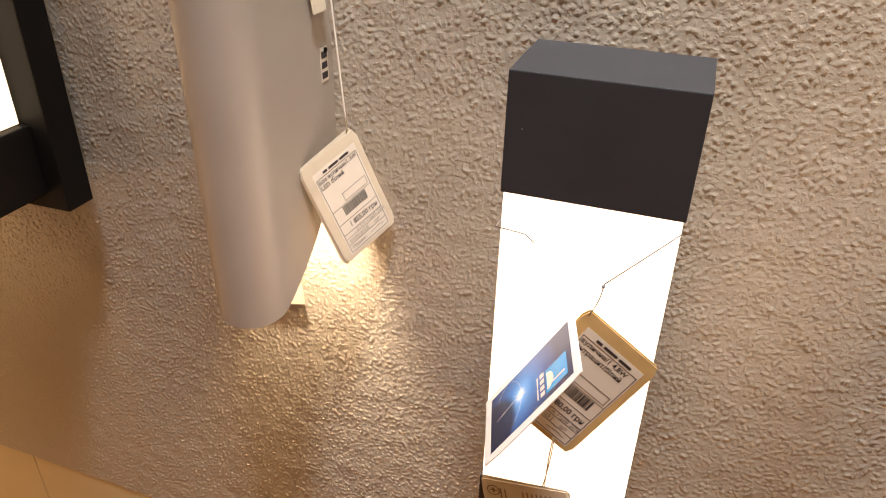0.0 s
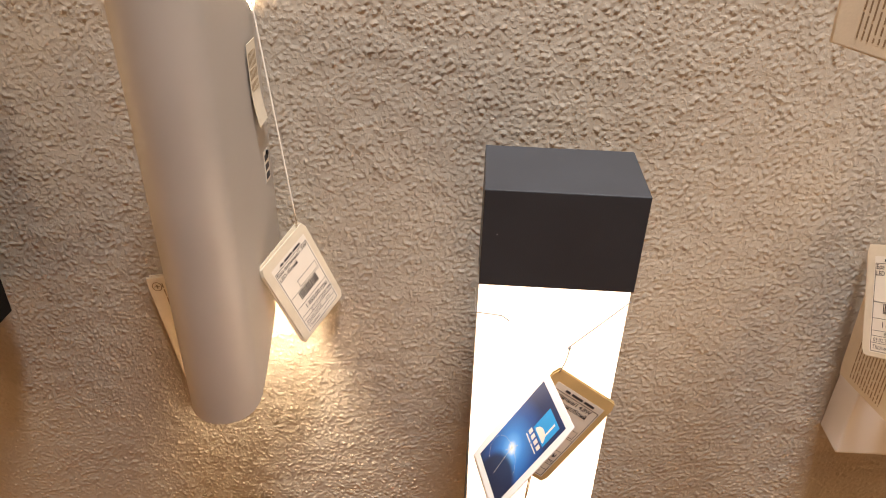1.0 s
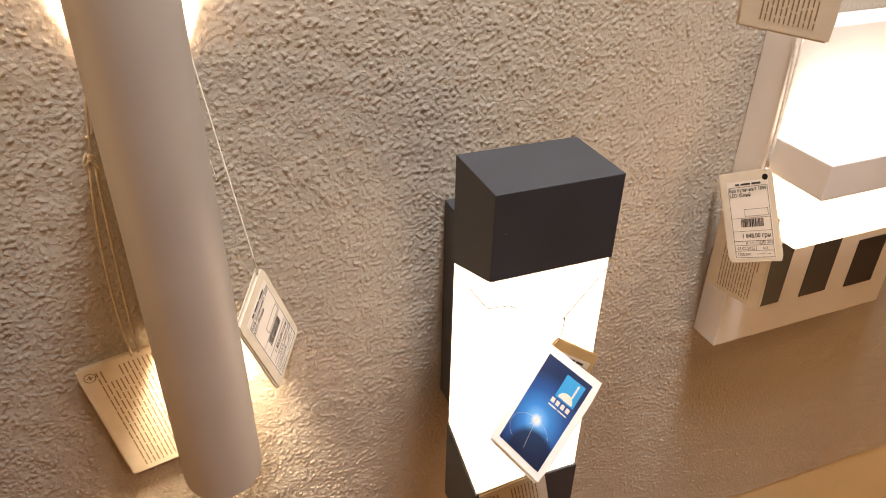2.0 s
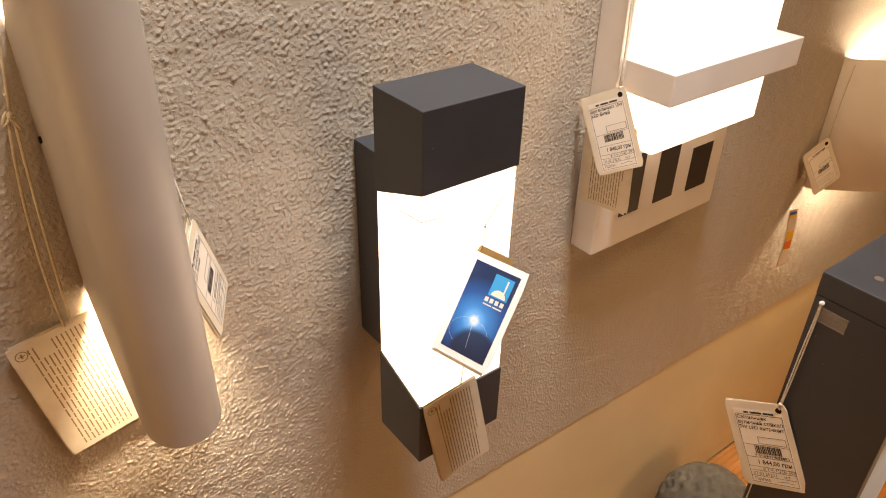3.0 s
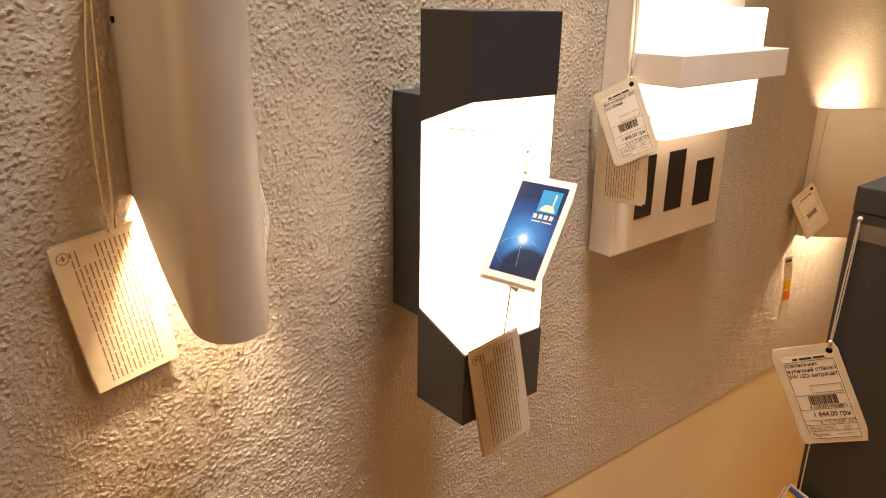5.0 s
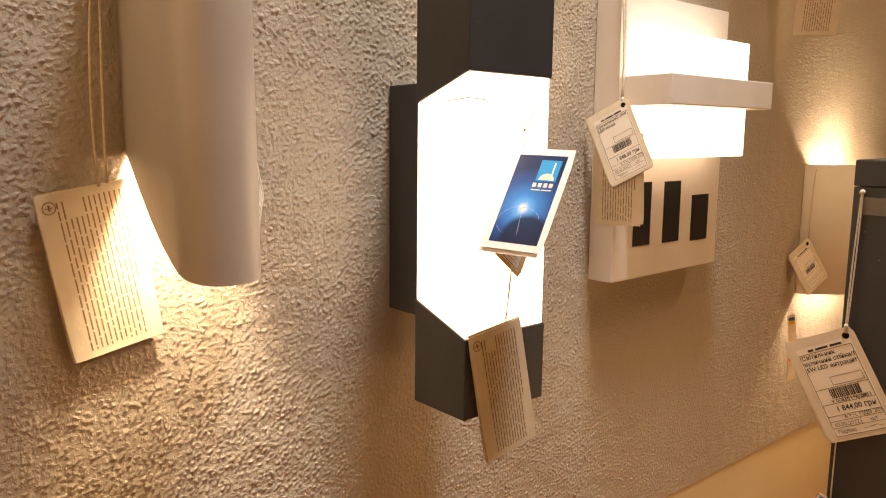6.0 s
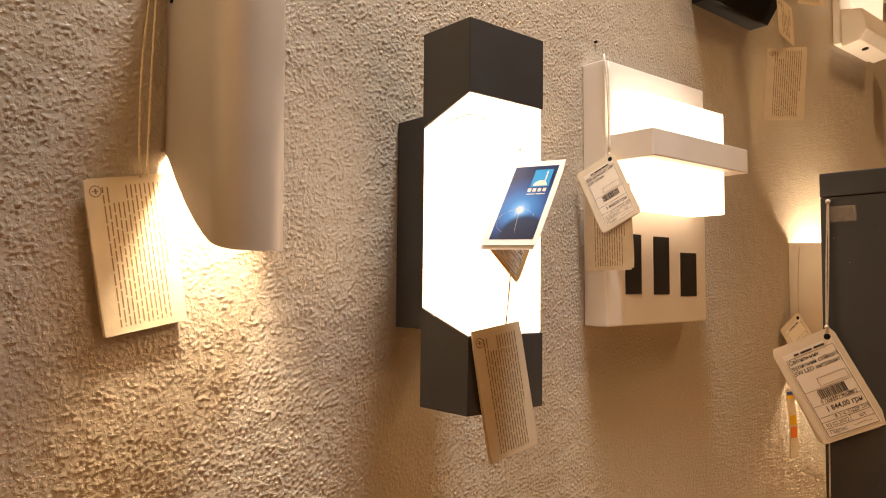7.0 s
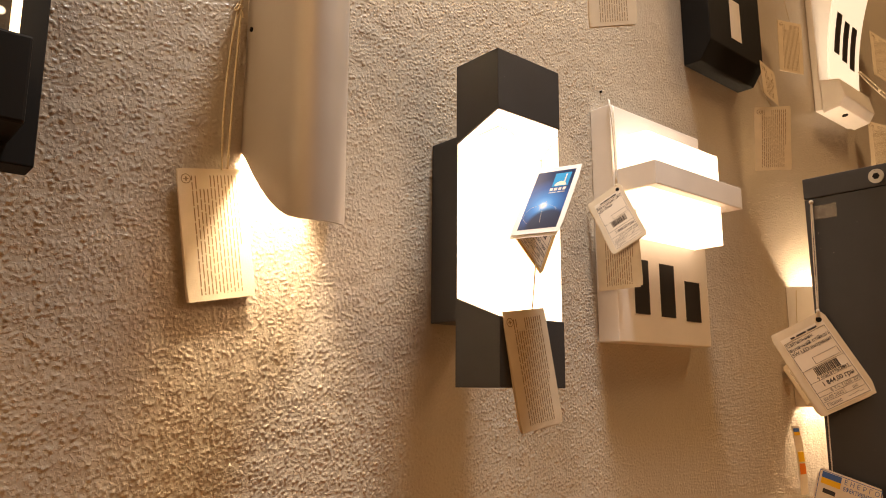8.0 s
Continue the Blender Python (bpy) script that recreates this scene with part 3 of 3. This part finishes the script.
post_lamp()


def stone_ball():
    """A grey cast ball with hollows all over, flattened where it lies."""
    bm = bmesh.new()
    bmesh.ops.create_icosphere(bm, subdivisions=6, radius=1.0)
    rng = random.Random(5)
    n = 170
    pits = []
    for i in range(n):
        z = 1 - 2 * (i + 0.5) / n
        a = i * 2.39996 + rng.uniform(-0.2, 0.2)
        s = math.sqrt(1 - z * z)
        pits.append(Vector((s * math.cos(a), s * math.sin(a), z + rng.uniform(-0.03, 0.03))).normalized())
    P = np.array([p[:] for p in pits])
    for v in bm.verts:
        d = math.acos(max(-1.0, min(1.0, float((P @ np.array(v.co[:])).max()))))
        v.co *= 1.0 - 0.075 * max(0.0, 1 - (d / 0.12) ** 2) + 0.02 * noise.noise(v.co * 2) + 0.012 * noise.noise(v.co * 14)
    bmesh.ops.transform(bm, matrix=Matrix.Diagonal((0.089, 0.088, 0.086, 1)), verts=bm.verts)
    zmin = min(v.co.z for v in bm.verts)
    ob = part("stone_ball", bm, STONE, smooth=True)
    ob.location = (0.578, -0.104, FLOOR - zmin)
    tagged(ob, "grey dimpled cast stone ball lying on the boards", "ornament")


stone_ball()


# dark dent in the plaster, its shade put in as a black disc
tagged(part("nail", disc(0.0016, 0.003, Matrix.Translation((0.266, -0.001, 1.197)) @ Matrix.Rotation(radians(90), 4, "X"), 10), BLACK), "small black disc standing for a dark dent in the plaster", "nail")


# ---- tags and cards ----
def printed_lines(w, h, rng, count=13, left=0.012, shorts=(2, 3, 4)):
    """Lines of print too small to read, running along the card's height."""
    rects = []
    step = (w - left - 0.006) / count
    for i in range(count):
        x = -w / 2 + left + i * step
        y, stop = h / 2 - 0.006, -h / 2 + 0.005
        if i in shorts:
            y -= 0.012
        if i == count - 1:
            stop += h * 0.35
        while y > stop:
            run = rng.uniform(0.004, 0.013)
            rects.append((x, x + step * 0.30, max(stop, y - run), y))
            y -= run + rng.uniform(0.0010, 0.0018)
    return rects


def emblem(x, y, z):
    bm = bmesh.new()
    n = 20
    ring = [[bm.verts.new((x + r * math.cos(k * 2 * math.pi / n), y + r * math.sin(k * 2 * math.pi / n), z + 0.00016)) for k in range(n)] for r in (0.0043, 0.0036)]
    for k in range(n):
        bm.faces.new((ring[0][k], ring[0][(k + 1) % n], ring[1][(k + 1) % n], ring[1][k]))
    bars([(x - 0.0024, x + 0.0024, y - 0.0003, y + 0.0003), (x - 0.0006, x + 0.0008, y - 0.0018, y + 0.0018)], z, bm)
    return bm


def info_card(tl, tr, bl, label, seed, layers=3, curl=0.0, count=13, shine=CARD):
    m, w, h, k = plane_pose(tl, tr, bl)
    card = thing("info_card", label, "paper card", "information cards", m)
    rng = random.Random(seed)
    for i in range(layers):
        s = part("card", sheet(w, h, 0.0004, curl, 0.0008, -0.0011 * i), shine if i == 0 else CARD, card)
        if i:
            s.matrix_local = pose(rng.uniform(-0.0015, 0.0015), rng.uniform(-0.0015, 0.0015), 0, 0, 0, rng.uniform(-2, 2))
    z = 0.00024
    if curl == 0:
        part("print", bars(printed_lines(w, h, rng, count), z), BROWN_INK, card, "lines of small brown print")
        part("emblem", emblem(-w / 2 + 0.0075, h / 2 - 0.0085, z), BROWN_INK, card, "round printed emblem")
    return slanted(card, k)


def price_tag(tl, tr, bl, label, lines, price, seed, layers=3, hole="right", inset=0.0075, stock=CARD, full=True, article="", punched=True, skew=2.5):
    """A price tag: stacked card, a printed form with its frame, barcode, price and signature."""
    m, w, h, slant = plane_pose(tl, tr, bl)
    tag = thing("price_tag", label, "price tag", "price tags", m)
    rng = random.Random(seed)
    for i in range(layers):
        s = part("card", sheet(w, h, 0.0005, 0.0, 0.002, -0.0010 * i, 16), stock, tag)
        if i:
            s.matrix_local = pose(rng.uniform(-0.002, 0.001), rng.uniform(-0.0015, 0.0015), 0, 0, 0, rng.uniform(-skew, skew))
    z = 0.00027
    hx = (1 if hole == "right" else -1) * (w / 2 - 0.007)
    # card is not pierced; a black disc gives the hole's darkness
    if punched:
        part("hole", disc(0.0027, 0.0003, Matrix.Translation((hx, h / 2 - 0.0065, z)), 16), BLACK, tag, "black disc for the shade of a punched hole")
    lx0, lx1, ly0, ly1 = -w / 2 + inset, w / 2 - inset * 0.75, -h / 2 + 0.004, h / 2 - 0.013
    lab = part("label_sheet", bars([(lx0 - 0.001, lx1 + 0.001, ly0 - 0.001, ly1 + 0.005)], z), LABEL, tag, "white printed label")
    z += 0.00013
    H, W = ly1 - ly0, lx1 - lx0
    rects = outline(lx0, lx1, ly0, ly1, 0.00035)
    for k in (0.235, 0.375, 0.56):
        rects.append((lx0, lx1, ly0 + H * k, ly0 + H * k + 0.0003))
    rects.append((lx0, lx1, ly0 + H * 0.095, ly0 + H * 0.095 + 0.0003))
    rects.append((lx0, lx1, ly0 + H * 0.175, ly0 + H * 0.175 + 0.0003))
    rects.append((lx0 + W * 0.55, lx0 + W * 0.55 + 0.0003, ly0 + H * 0.095, ly0 + H * 0.175))
    x = lx0 + W * 0.24
    while x < lx0 + W * 0.80:
        b = rng.choice((0.0005, 0.0007, 0.0010, 0.0014))
        rects.append((x, x + b, ly0 + H * 0.435, ly0 + H * 0.55))
        x += b + rng.choice((0.0003, 0.0004, 0.0006))
    rects += outline(lx0 + W * 0.36, lx1 - W * 0.05, ly0 + H * 0.585, ly0 + H * 0.685, 0.0003)
    x = lx0 + W * 0.2
    for b in (0.10, 0.24, 0.22):
        rects.append((x, x + W * b, ly1 + 0.0012, ly1 + 0.0030))
        x += W * (b + 0.04)
    for k in range(4):
        rects.append((lx0 + W * (0.55 + 0.09 * k), lx0 + W * (0.63 + 0.09 * k), ly0 + H * 0.045 + 0.0004 * (k % 3), ly0 + H * 0.045 + 0.0003 + 0.0004 * (k % 3)))
    part("print", bars(rects, z), INK, lab, "black printed form")
    size = H * 0.070
    for i, s in enumerate(lines):
        written("lettering", s, size, lx0 + 0.0008, ly1 - size * (0.95 + 1.02 * i), z + 0.0001, INK, lab, 0.00008, widest=W - 0.002)
    written("lettering", price, H * 0.088, lx0 + W * 0.22, ly0 + H * 0.282, z + 0.0001, INK, lab, 0.00012, widest=W * 0.7)
    if full:
        written("lettering", "в т.ч. ПДВ 20%", H * 0.062, lx0 + W * 0.30, ly0 + H * 0.192, z + 0.0001, INK, lab)
        written("lettering", "03.02.2022", H * 0.062, lx0 + W * 0.06, ly0 + H * 0.113, z + 0.0001, INK, lab)
        written("lettering", "шт", H * 0.062, lx0 + W * 0.72, ly0 + H * 0.113, z + 0.0001, INK, lab)
        written("lettering", "Підпис", H * 0.062, lx0 + W * 0.06, ly0 + H * 0.03, z + 0.0001, INK, lab)
        if article:
            written("lettering", article, H * 0.058, lx0 + W * 0.38, ly0 + H * 0.325 + H * 0.062, z + 0.0001, INK, lab)
            written("lettering", "9 002759 962883", H * 0.062, lx0 + W * 0.20, ly0 + H * 0.385, z + 0.0001, INK, lab)
    return slanted(tag, slant)


# tags of the tube lamp
info_card((-0.330, -0.0065, 0.966), (-0.270, -0.0065, 0.9775), (-0.3125, -0.0065, 0.854), "cream printed information card against the plaster, below a twine", 3)
price_tag((-0.2165, -0.0582, 1.0129), (-0.1925, -0.0222, 1.035), (-0.1940, -0.0411, 0.9375), "stack of cream price tags hanging beside the tube lamp",
          ("Бра вуличне/1 3W", "LED білий"), "1 855,00 грн", 4, 4, stock=CARD, punched=False)


def cord(name, label, strands, mat, r, knots=()):
    bm = bmesh.new()
    for s in strands:
        tube(s, r, bm)
    ob = part(name, bm, mat, smooth=True)
    tagged(ob, label, "string")
    for k in knots:
        b = bmesh.new()
        bmesh.ops.create_icosphere(b, subdivisions=2, radius=k[3], matrix=Matrix.Translation(k[:3]))
        part("knot", b, mat, ob, smooth=True)
    return ob


cord("twine", "double cream cotton twine with a knot, hanging by the tube lamp",
     [sag((-0.2735, -0.012, 1.19), (-0.282, -0.009, 1.130), 0.0, 6), sag((-0.2835, -0.009, 1.131), (-0.2875, -0.010, 1.124), -0.0012, 5), sag((-0.2875, -0.010, 1.124), (-0.2835, -0.011, 1.1275), 0.0015, 5), sag((-0.2835, -0.011, 1.1275), (-0.2790, -0.010, 1.119), -0.001, 5),
      sag((-0.284, -0.009, 1.126), (-0.2905, -0.008, 0.972), 0.0, 12, (-0.004, 0, 0)),
      sag((-0.281, -0.009, 1.126), (-0.2855, -0.008, 0.974), 0.0, 12, (-0.001, -0.001, 0))], TWINE, 0.0010,
     ((-0.2825, -0.010, 1.129, 0.0021), (-0.2812, -0.009, 1.141, 0.0014)))
cord("thread", "thin white thread holding the price tags", [sag((-0.2165, -0.010, 1.20), (-0.1955, -0.026, 1.030), 0.0, 8)], LABEL, 0.0006)

# cards of the dark box lamp
info_card((-0.0640, -0.1246, 0.8515), (-0.0082, -0.1262, 0.8605), (-0.0405, -0.1246, 0.7435), "tan printed information card hanging on the dark box lamp", 8)
book = price_tag((-0.0105, -0.1272, 0.9975), (0.0305, -0.1232, 0.9650), (-0.0520, -0.1305, 0.9255), "yellowed price tag hanging before the opal body",
                 ("вуличне/1 4,8W", "антрацит/білий"), "1 980,00 грн", 12, 2, stock=KRAFT, punched=False, skew=0.7)


def picture_card():
    m, w, h, slant = plane_pose((-0.0181, -0.1290, 0.9970), (-0.0049, -0.1776, 0.9957), (-0.0603, -0.1330, 0.9246))
    card = thing("advertising_card", "white bordered card with a blue night sky print", "card", "", m)
    part("card", sheet(w, h, 0.0005, 0.0, 0.0012, 0.0, 6), GLOSSY_CARD, card)
    part("back_page", sheet(w, h, 0.0005, 0.0, 0.0012, -0.0014, 6), GLOSSY_CARD, card).location = (-0.0022, -0.0030, 0)
    z = 0.00027
    part("picture", bars([(-w / 2 + 0.0052, w / 2 - 0.0052, -h / 2 + 0.0055, h / 2 - 0.0055)], z), NIGHT, card, "deep blue star burst print")
    z += 0.00014
    x1, y1 = w / 2 - 0.0085, h / 2 - 0.0095
    part("logo_field", bars([(x1 - 0.0165, x1, y1 - 0.0175, y1)], z), CYAN, card, "cyan square logo field")
    bm = bmesh.new()
    n = 14
    zz = z + 0.0002
    c = bm.verts.new((x1 - 0.008, y1 - 0.0165, zz))
    arc = [bm.verts.new((x1 - 0.008 + 0.0062 * math.cos(a), y1 - 0.0165 + 0.0055 * math.sin(a), zz)) for a in [math.pi * k / n for k in range(n + 1)]]
    for a, b in zip(arc, arc[1:]):
        bm.faces.new((c, a, b))
    box(x1 - 0.0052, x1 - 0.0040, y1 - 0.013, y1 - 0.002, zz - 0.0001, zz, bm=bm)
    part("logo_shape", bm, LABEL, card, "white plain logo shape")
    rects = [(x1 - 0.0175 + 0.0045 * k, x1 - 0.0145 + 0.0045 * k, y1 - 0.0225, y1 - 0.0190) for k in range(4)]
    rects += [(x1 - 0.0175, x1 - 0.010, y1 - 0.0252, y1 - 0.0243), (x1 - 0.009, x1 - 0.001, y1 - 0.0252, y1 - 0.0243)]
    part("brand_bars", bars(rects, z), LABEL, card, "white bars for the brand")
    bm = bmesh.new()
    arc = [(-0.002 + 0.017 * math.cos(a), -0.019 + 0.012 * math.sin(a)) for a in [radians(20 + 8 * k) for k in range(28)]]
    tube([(x, y, z) for x, y in arc if abs(x) < w / 2 - 0.006 and y > -h / 2 + 0.006], 0.00007, bm, 4)
    for a in (20, 65, 110, 155, 200, 245, 290, 335):
        r = 0.006 if a in (65, 245) else 0.0038
        tube([(-0.002, -0.008, z), (-0.002 + r * math.cos(radians(a)), -0.008 + r * math.sin(radians(a)), z)], 0.00016, bm, 4)
    tube([(-0.002, -0.008, z), (0.001, -0.030, z)], 0.00012, bm, 4)
    part("star", bm, LABEL, card, "white star rays")
    return slanted(card, slant)


picture_card()
cord("thread", "clear nylon thread tied round the opal body",
     [[(0.0275, -0.1228, 1.047), (0.012, -0.1232, 1.030), (-0.005, -0.1240, 1.012)], sag((-0.005, -0.1245, 1.010), (-0.010, -0.1275, 0.994), 0.0, 5, (0.001, 0, 0))], NYLON, 0.00036,
     ((-0.005, -0.1243, 1.011, 0.0011),))
cord("thread", "clear nylon thread tied round the opal body", [[(-0.0645, -0.095, 1.032), (-0.064, -0.1225, 1.034), (-0.048, -0.1235, 1.033), (-0.043, -0.1235, 1.029)]], NYLON, 0.00036)
cord("thread", "double thin thread holding the information card", [sag((-0.020, -0.1275, 0.905), (-0.024, -0.1245, 0.858), 0.0, 5, (0.0008, 0, 0)), sag((-0.0205, -0.1278, 0.905), (-0.0225, -0.1245, 0.858), 0.0, 5, (-0.0006, 0, 0))], TWINE, 0.0004)

# tags of the white house-number lamp
price_tag((0.2240, -0.0030, 1.0247), (0.2385, -0.0455, 1.049), (0.2260, -0.0390, 0.9514), "cream price tag hanging at the white lamp's flank",
          ("Бра вуличне/1 10W", "LED білий"), "1 848,00 грн", 21, 3)
info_card((0.2285, -0.0110, 1.0059), (0.2400, -0.0678, 1.0077), (0.2340, -0.0090, 0.9076), "cream information card behind the price tag", 23, 3)
cord("twine", "double cream twine over the white lamp's edge", [sag((0.2385, -0.0335, 1.168), (0.2375, -0.0395, 1.045), 0.0, 10, (0, -0.003, 0)), sag((0.246, -0.0345, 1.160), (0.2385, -0.0405, 1.045), 0.0, 10, (-0.002, -0.002, 0))], STRING, 0.0012,
     ((0.2378, -0.0405, 1.046, 0.002),))

# cards above and beyond
info_card((0.104, -0.108, 1.318), (0.135, -0.152, 1.315), (0.105, -0.1085, 1.200), "cream printed information card hanging in front of the wall", 31, 2)
cord("thread", "thin thread holding a hanging card", [sag((0.13, -0.004, 1.62), (0.120, -0.130, 1.316), 0.0, 6)], TWINE, 0.0006)
info_card((0.6724, -0.0286, 1.2684), (0.7101, -0.0747, 1.2672), (0.6660, -0.0228, 1.1531), "cream printed information card hanging by the black lamp", 33, 2)
cord("thread", "thin thread holding a hanging card", [sag((0.682, -0.030, 1.33), (0.690, -0.051, 1.267), 0.0, 5)], TWINE, 0.0006)
info_card((0.793, -0.030, 1.477), (0.850, -0.050, 1.478), (0.783, -0.030, 1.370), "cream printed information card hanging beside the curved lamp", 35, 2)
cord("thread", "thin thread holding a hanging card", [sag((0.84, -0.004, 1.70), (0.822, -0.040, 1.477), 0.0, 5)], TWINE, 0.0006)
info_card((0.655, -0.052, 1.345), (0.695, -0.058, 1.33), (0.662, -0.052, 1.285), "small folded paper card under the black lamp", 36, 1, count=6)
info_card((1.29, -0.030, 1.62), (1.35, -0.050, 1.60), (1.29, -0.030, 1.51), "cream printed card beyond the curved lamp", 37, 2)
info_card((1.215, -0.030, 1.374), (1.272, -0.050, 1.37), (1.213, -0.030, 1.262), "cream printed card hanging low beyond the curved lamp", 39, 2)
cord("twine", "thick white twine across the curved lamp's foot", [sag((1.105, -0.058, 1.450), (1.21, -0.080, 1.405), 0.004, 8), sag((1.110, -0.060, 1.452), (1.212, -0.084, 1.408), 0.0, 8)], STRING, 0.0015, ((1.17, -0.074, 1.422, 0.004),))
price_tag((0.7518, -0.0040, 0.8147), (0.7860, -0.0190, 0.8452), (0.7720, -0.0320, 0.7525), "cream price tag hanging beside the curved shade", (), "", 41, 3, full=False)
cord("thread", "thin thread holding the price tag", [sag((0.803, -0.016, 0.955), (0.7840, -0.0205, 0.843), 0.0, 8, (-0.003, 0, 0))], TWINE, 0.0007)


def energy_strip():
    """A narrow curled energy label seen nearly from its edge."""
    card = thing("energy_label", "curled energy label with coloured bands, hanging by the wall", "label")
    for nm, z0, z1, mat in (("card", 0.60, 0.716, CARD), ("band", 0.706, 0.712, FLAG_BLUE), ("band", 0.700, 0.706, FLAG_YELLOW), ("band", 0.655, 0.672, FLAG_YELLOW), ("band", 0.634, 0.652, ORANGE)):
        bm = bmesh.new()
        rows = []
        n = 10
        for i in range(n + 1):
            z = z0 + (z1 - z0) * i / n
            b = (z - 0.60) / 0.116
            x = 0.777 - 0.016 * b + 0.006 * math.sin(math.pi * b)
            o = 0.0 if nm == "card" else -0.0005
            rows.append([bm.verts.new((x + o + 0.020 * k, -0.006 - 0.004 * k + 2 * o, z)) for k in (0.1 if o else 0, 0.85 if o else 1)])
        for a, b in zip(rows, rows[1:]):
            bm.faces.new((a[0], a[1], b[1], b[0]))
        ob = part(nm, bm, mat, card)
        mod = ob.modifiers.new("thickness", "SOLIDIFY")
        mod.thickness = 0.0004
    return card


energy_strip()

# tags of the bollard
price_tag((0.1735, -0.2595, 0.8335), (0.1838, -0.3070, 0.8577), (0.1780, -0.3012, 0.7576), "cream price tag hanging on the bollard by a white string",
          ("Світильник", "вуличний стійка/1", "5W LED антрацит"), "1 844,00 грн", 51, 2, article="Арт. 96288")
cord("string", "white braided string taped to the bollard", [sag((0.1855, -0.3055, 0.963), (0.1825, -0.3035, 0.851), 0.0, 10, (0, 0.0006, 0)), sag((0.1850, -0.3065, 0.963), (0.1820, -0.3045, 0.851), 0.0, 10, (0, -0.0005, 0))], STRING, 0.0006, ((0.1852, -0.306, 0.964, 0.0022), (0.1820, -0.304, 0.857, 0.0018)))
cord("string", "white string between the price tag and the energy card", [sag((0.1815, -0.3045, 0.765), (0.1805, -0.3045, 0.708), 0.0, 5)], STRING, 0.0006)
tagged(part("tape", box(0.1868, 0.1872, -0.328, -0.303, 0.9465, 0.960), TAPE), "clear adhesive tape on the bollard", "tape")


def energy_card():
    m, w, h, slant = plane_pose((0.1795, -0.2935, 0.713), (0.1795, -0.3475, 0.697), (0.1805, -0.272, 0.638))
    card = thing("energy_card", "white energy efficiency card with a blue and yellow flag", "card", "", m)
    part("card", sheet(w, h, 0.0005, 0.0, 0.003, 0.0, 10), LABEL, card)
    z = 0.00027
    part("border", bars(outline(-w / 2 + 0.0015, w / 2 - 0.0015, -h / 2 + 0.0015, h / 2 - 0.0015, 0.0005), z), FLAG_BLUE, card)
    part("flag_top", bars([(-w / 2 + 0.004, -w / 2 + 0.021, h / 2 - 0.008, h / 2 - 0.0025)], z), FLAG_BLUE, card)
    part("flag_bottom", bars([(-w / 2 + 0.004, -w / 2 + 0.021, h / 2 - 0.0135, h / 2 - 0.008)], z), FLAG_YELLOW, card)
    written("lettering", "Е Н Е Р Г О", 0.0058, -w / 2 + 0.0235, h / 2 - 0.0075, z, FLAG_BLUE, card, width=0.029)
    written("lettering", "ЕФЕКТИВНІСТЬ", 0.0052, -w / 2 + 0.0235, h / 2 - 0.0135, z, FLAG_BLUE, card, 0.0001, width=0.029)
    part("brand_bar", bars([(-w / 2 + 0.007, -w / 2 + 0.018, h / 2 - 0.0215, h / 2 - 0.0175), (w / 2 - 0.020, w / 2 - 0.008, h / 2 - 0.0215, h / 2 - 0.018)], z), INK, card)
    for i, mat in enumerate((GREEN, GREEN, FLAG_YELLOW, FLAG_YELLOW, ORANGE, ORANGE)):
        y = h / 2 - 0.029 - i * 0.006
        part("band", bars([(-w / 2 + 0.005, -w / 2 + 0.016 + 0.003 * i, y - 0.0045, y)], z), mat, card)
    part("print", bars([(0.004, w / 2 - 0.006, h / 2 - 0.030 - k * 0.0035, h / 2 - 0.0292 - k * 0.0035) for k in range(8)], z), INK, card)
    return slanted(card, slant)


energy_card()

# ---- ribbed boards, last ----
boards = tagged(new("floor_boards"), "orange brown ribbed wooden decking boards", "floor", kind="structure")
WIDTH = 0.118


def board_mesh(length):
    pts = []
    ribs = 10
    step = WIDTH / ribs
    for i in range(ribs):
        y0 = -i * step
        pts += [(y0 - step * 0.08, -0.0035), (y0 - step * 0.20, 0.0), (y0 - step * 0.80, 0.0), (y0 - step * 0.92, -0.0035)]
    pts = [(0.0, -0.028)] + pts + [(-WIDTH, -0.028)]
    bm = prism(pts, "x", 0.0, length)
    me = bpy.data.meshes.new("board")
    bm.to_mesh(me)
    bm.free()
    me.materials.append(WOOD)
    return me


BOARD = board_mesh(2.4)
for j in range(3):
    for i in range(34):
        ob = new("board", BOARD)
        ob.parent = boards
        ob.location = (-3.1 + 2.404 * j, 0.0015 - i * (WIDTH + 0.004), FLOOR)
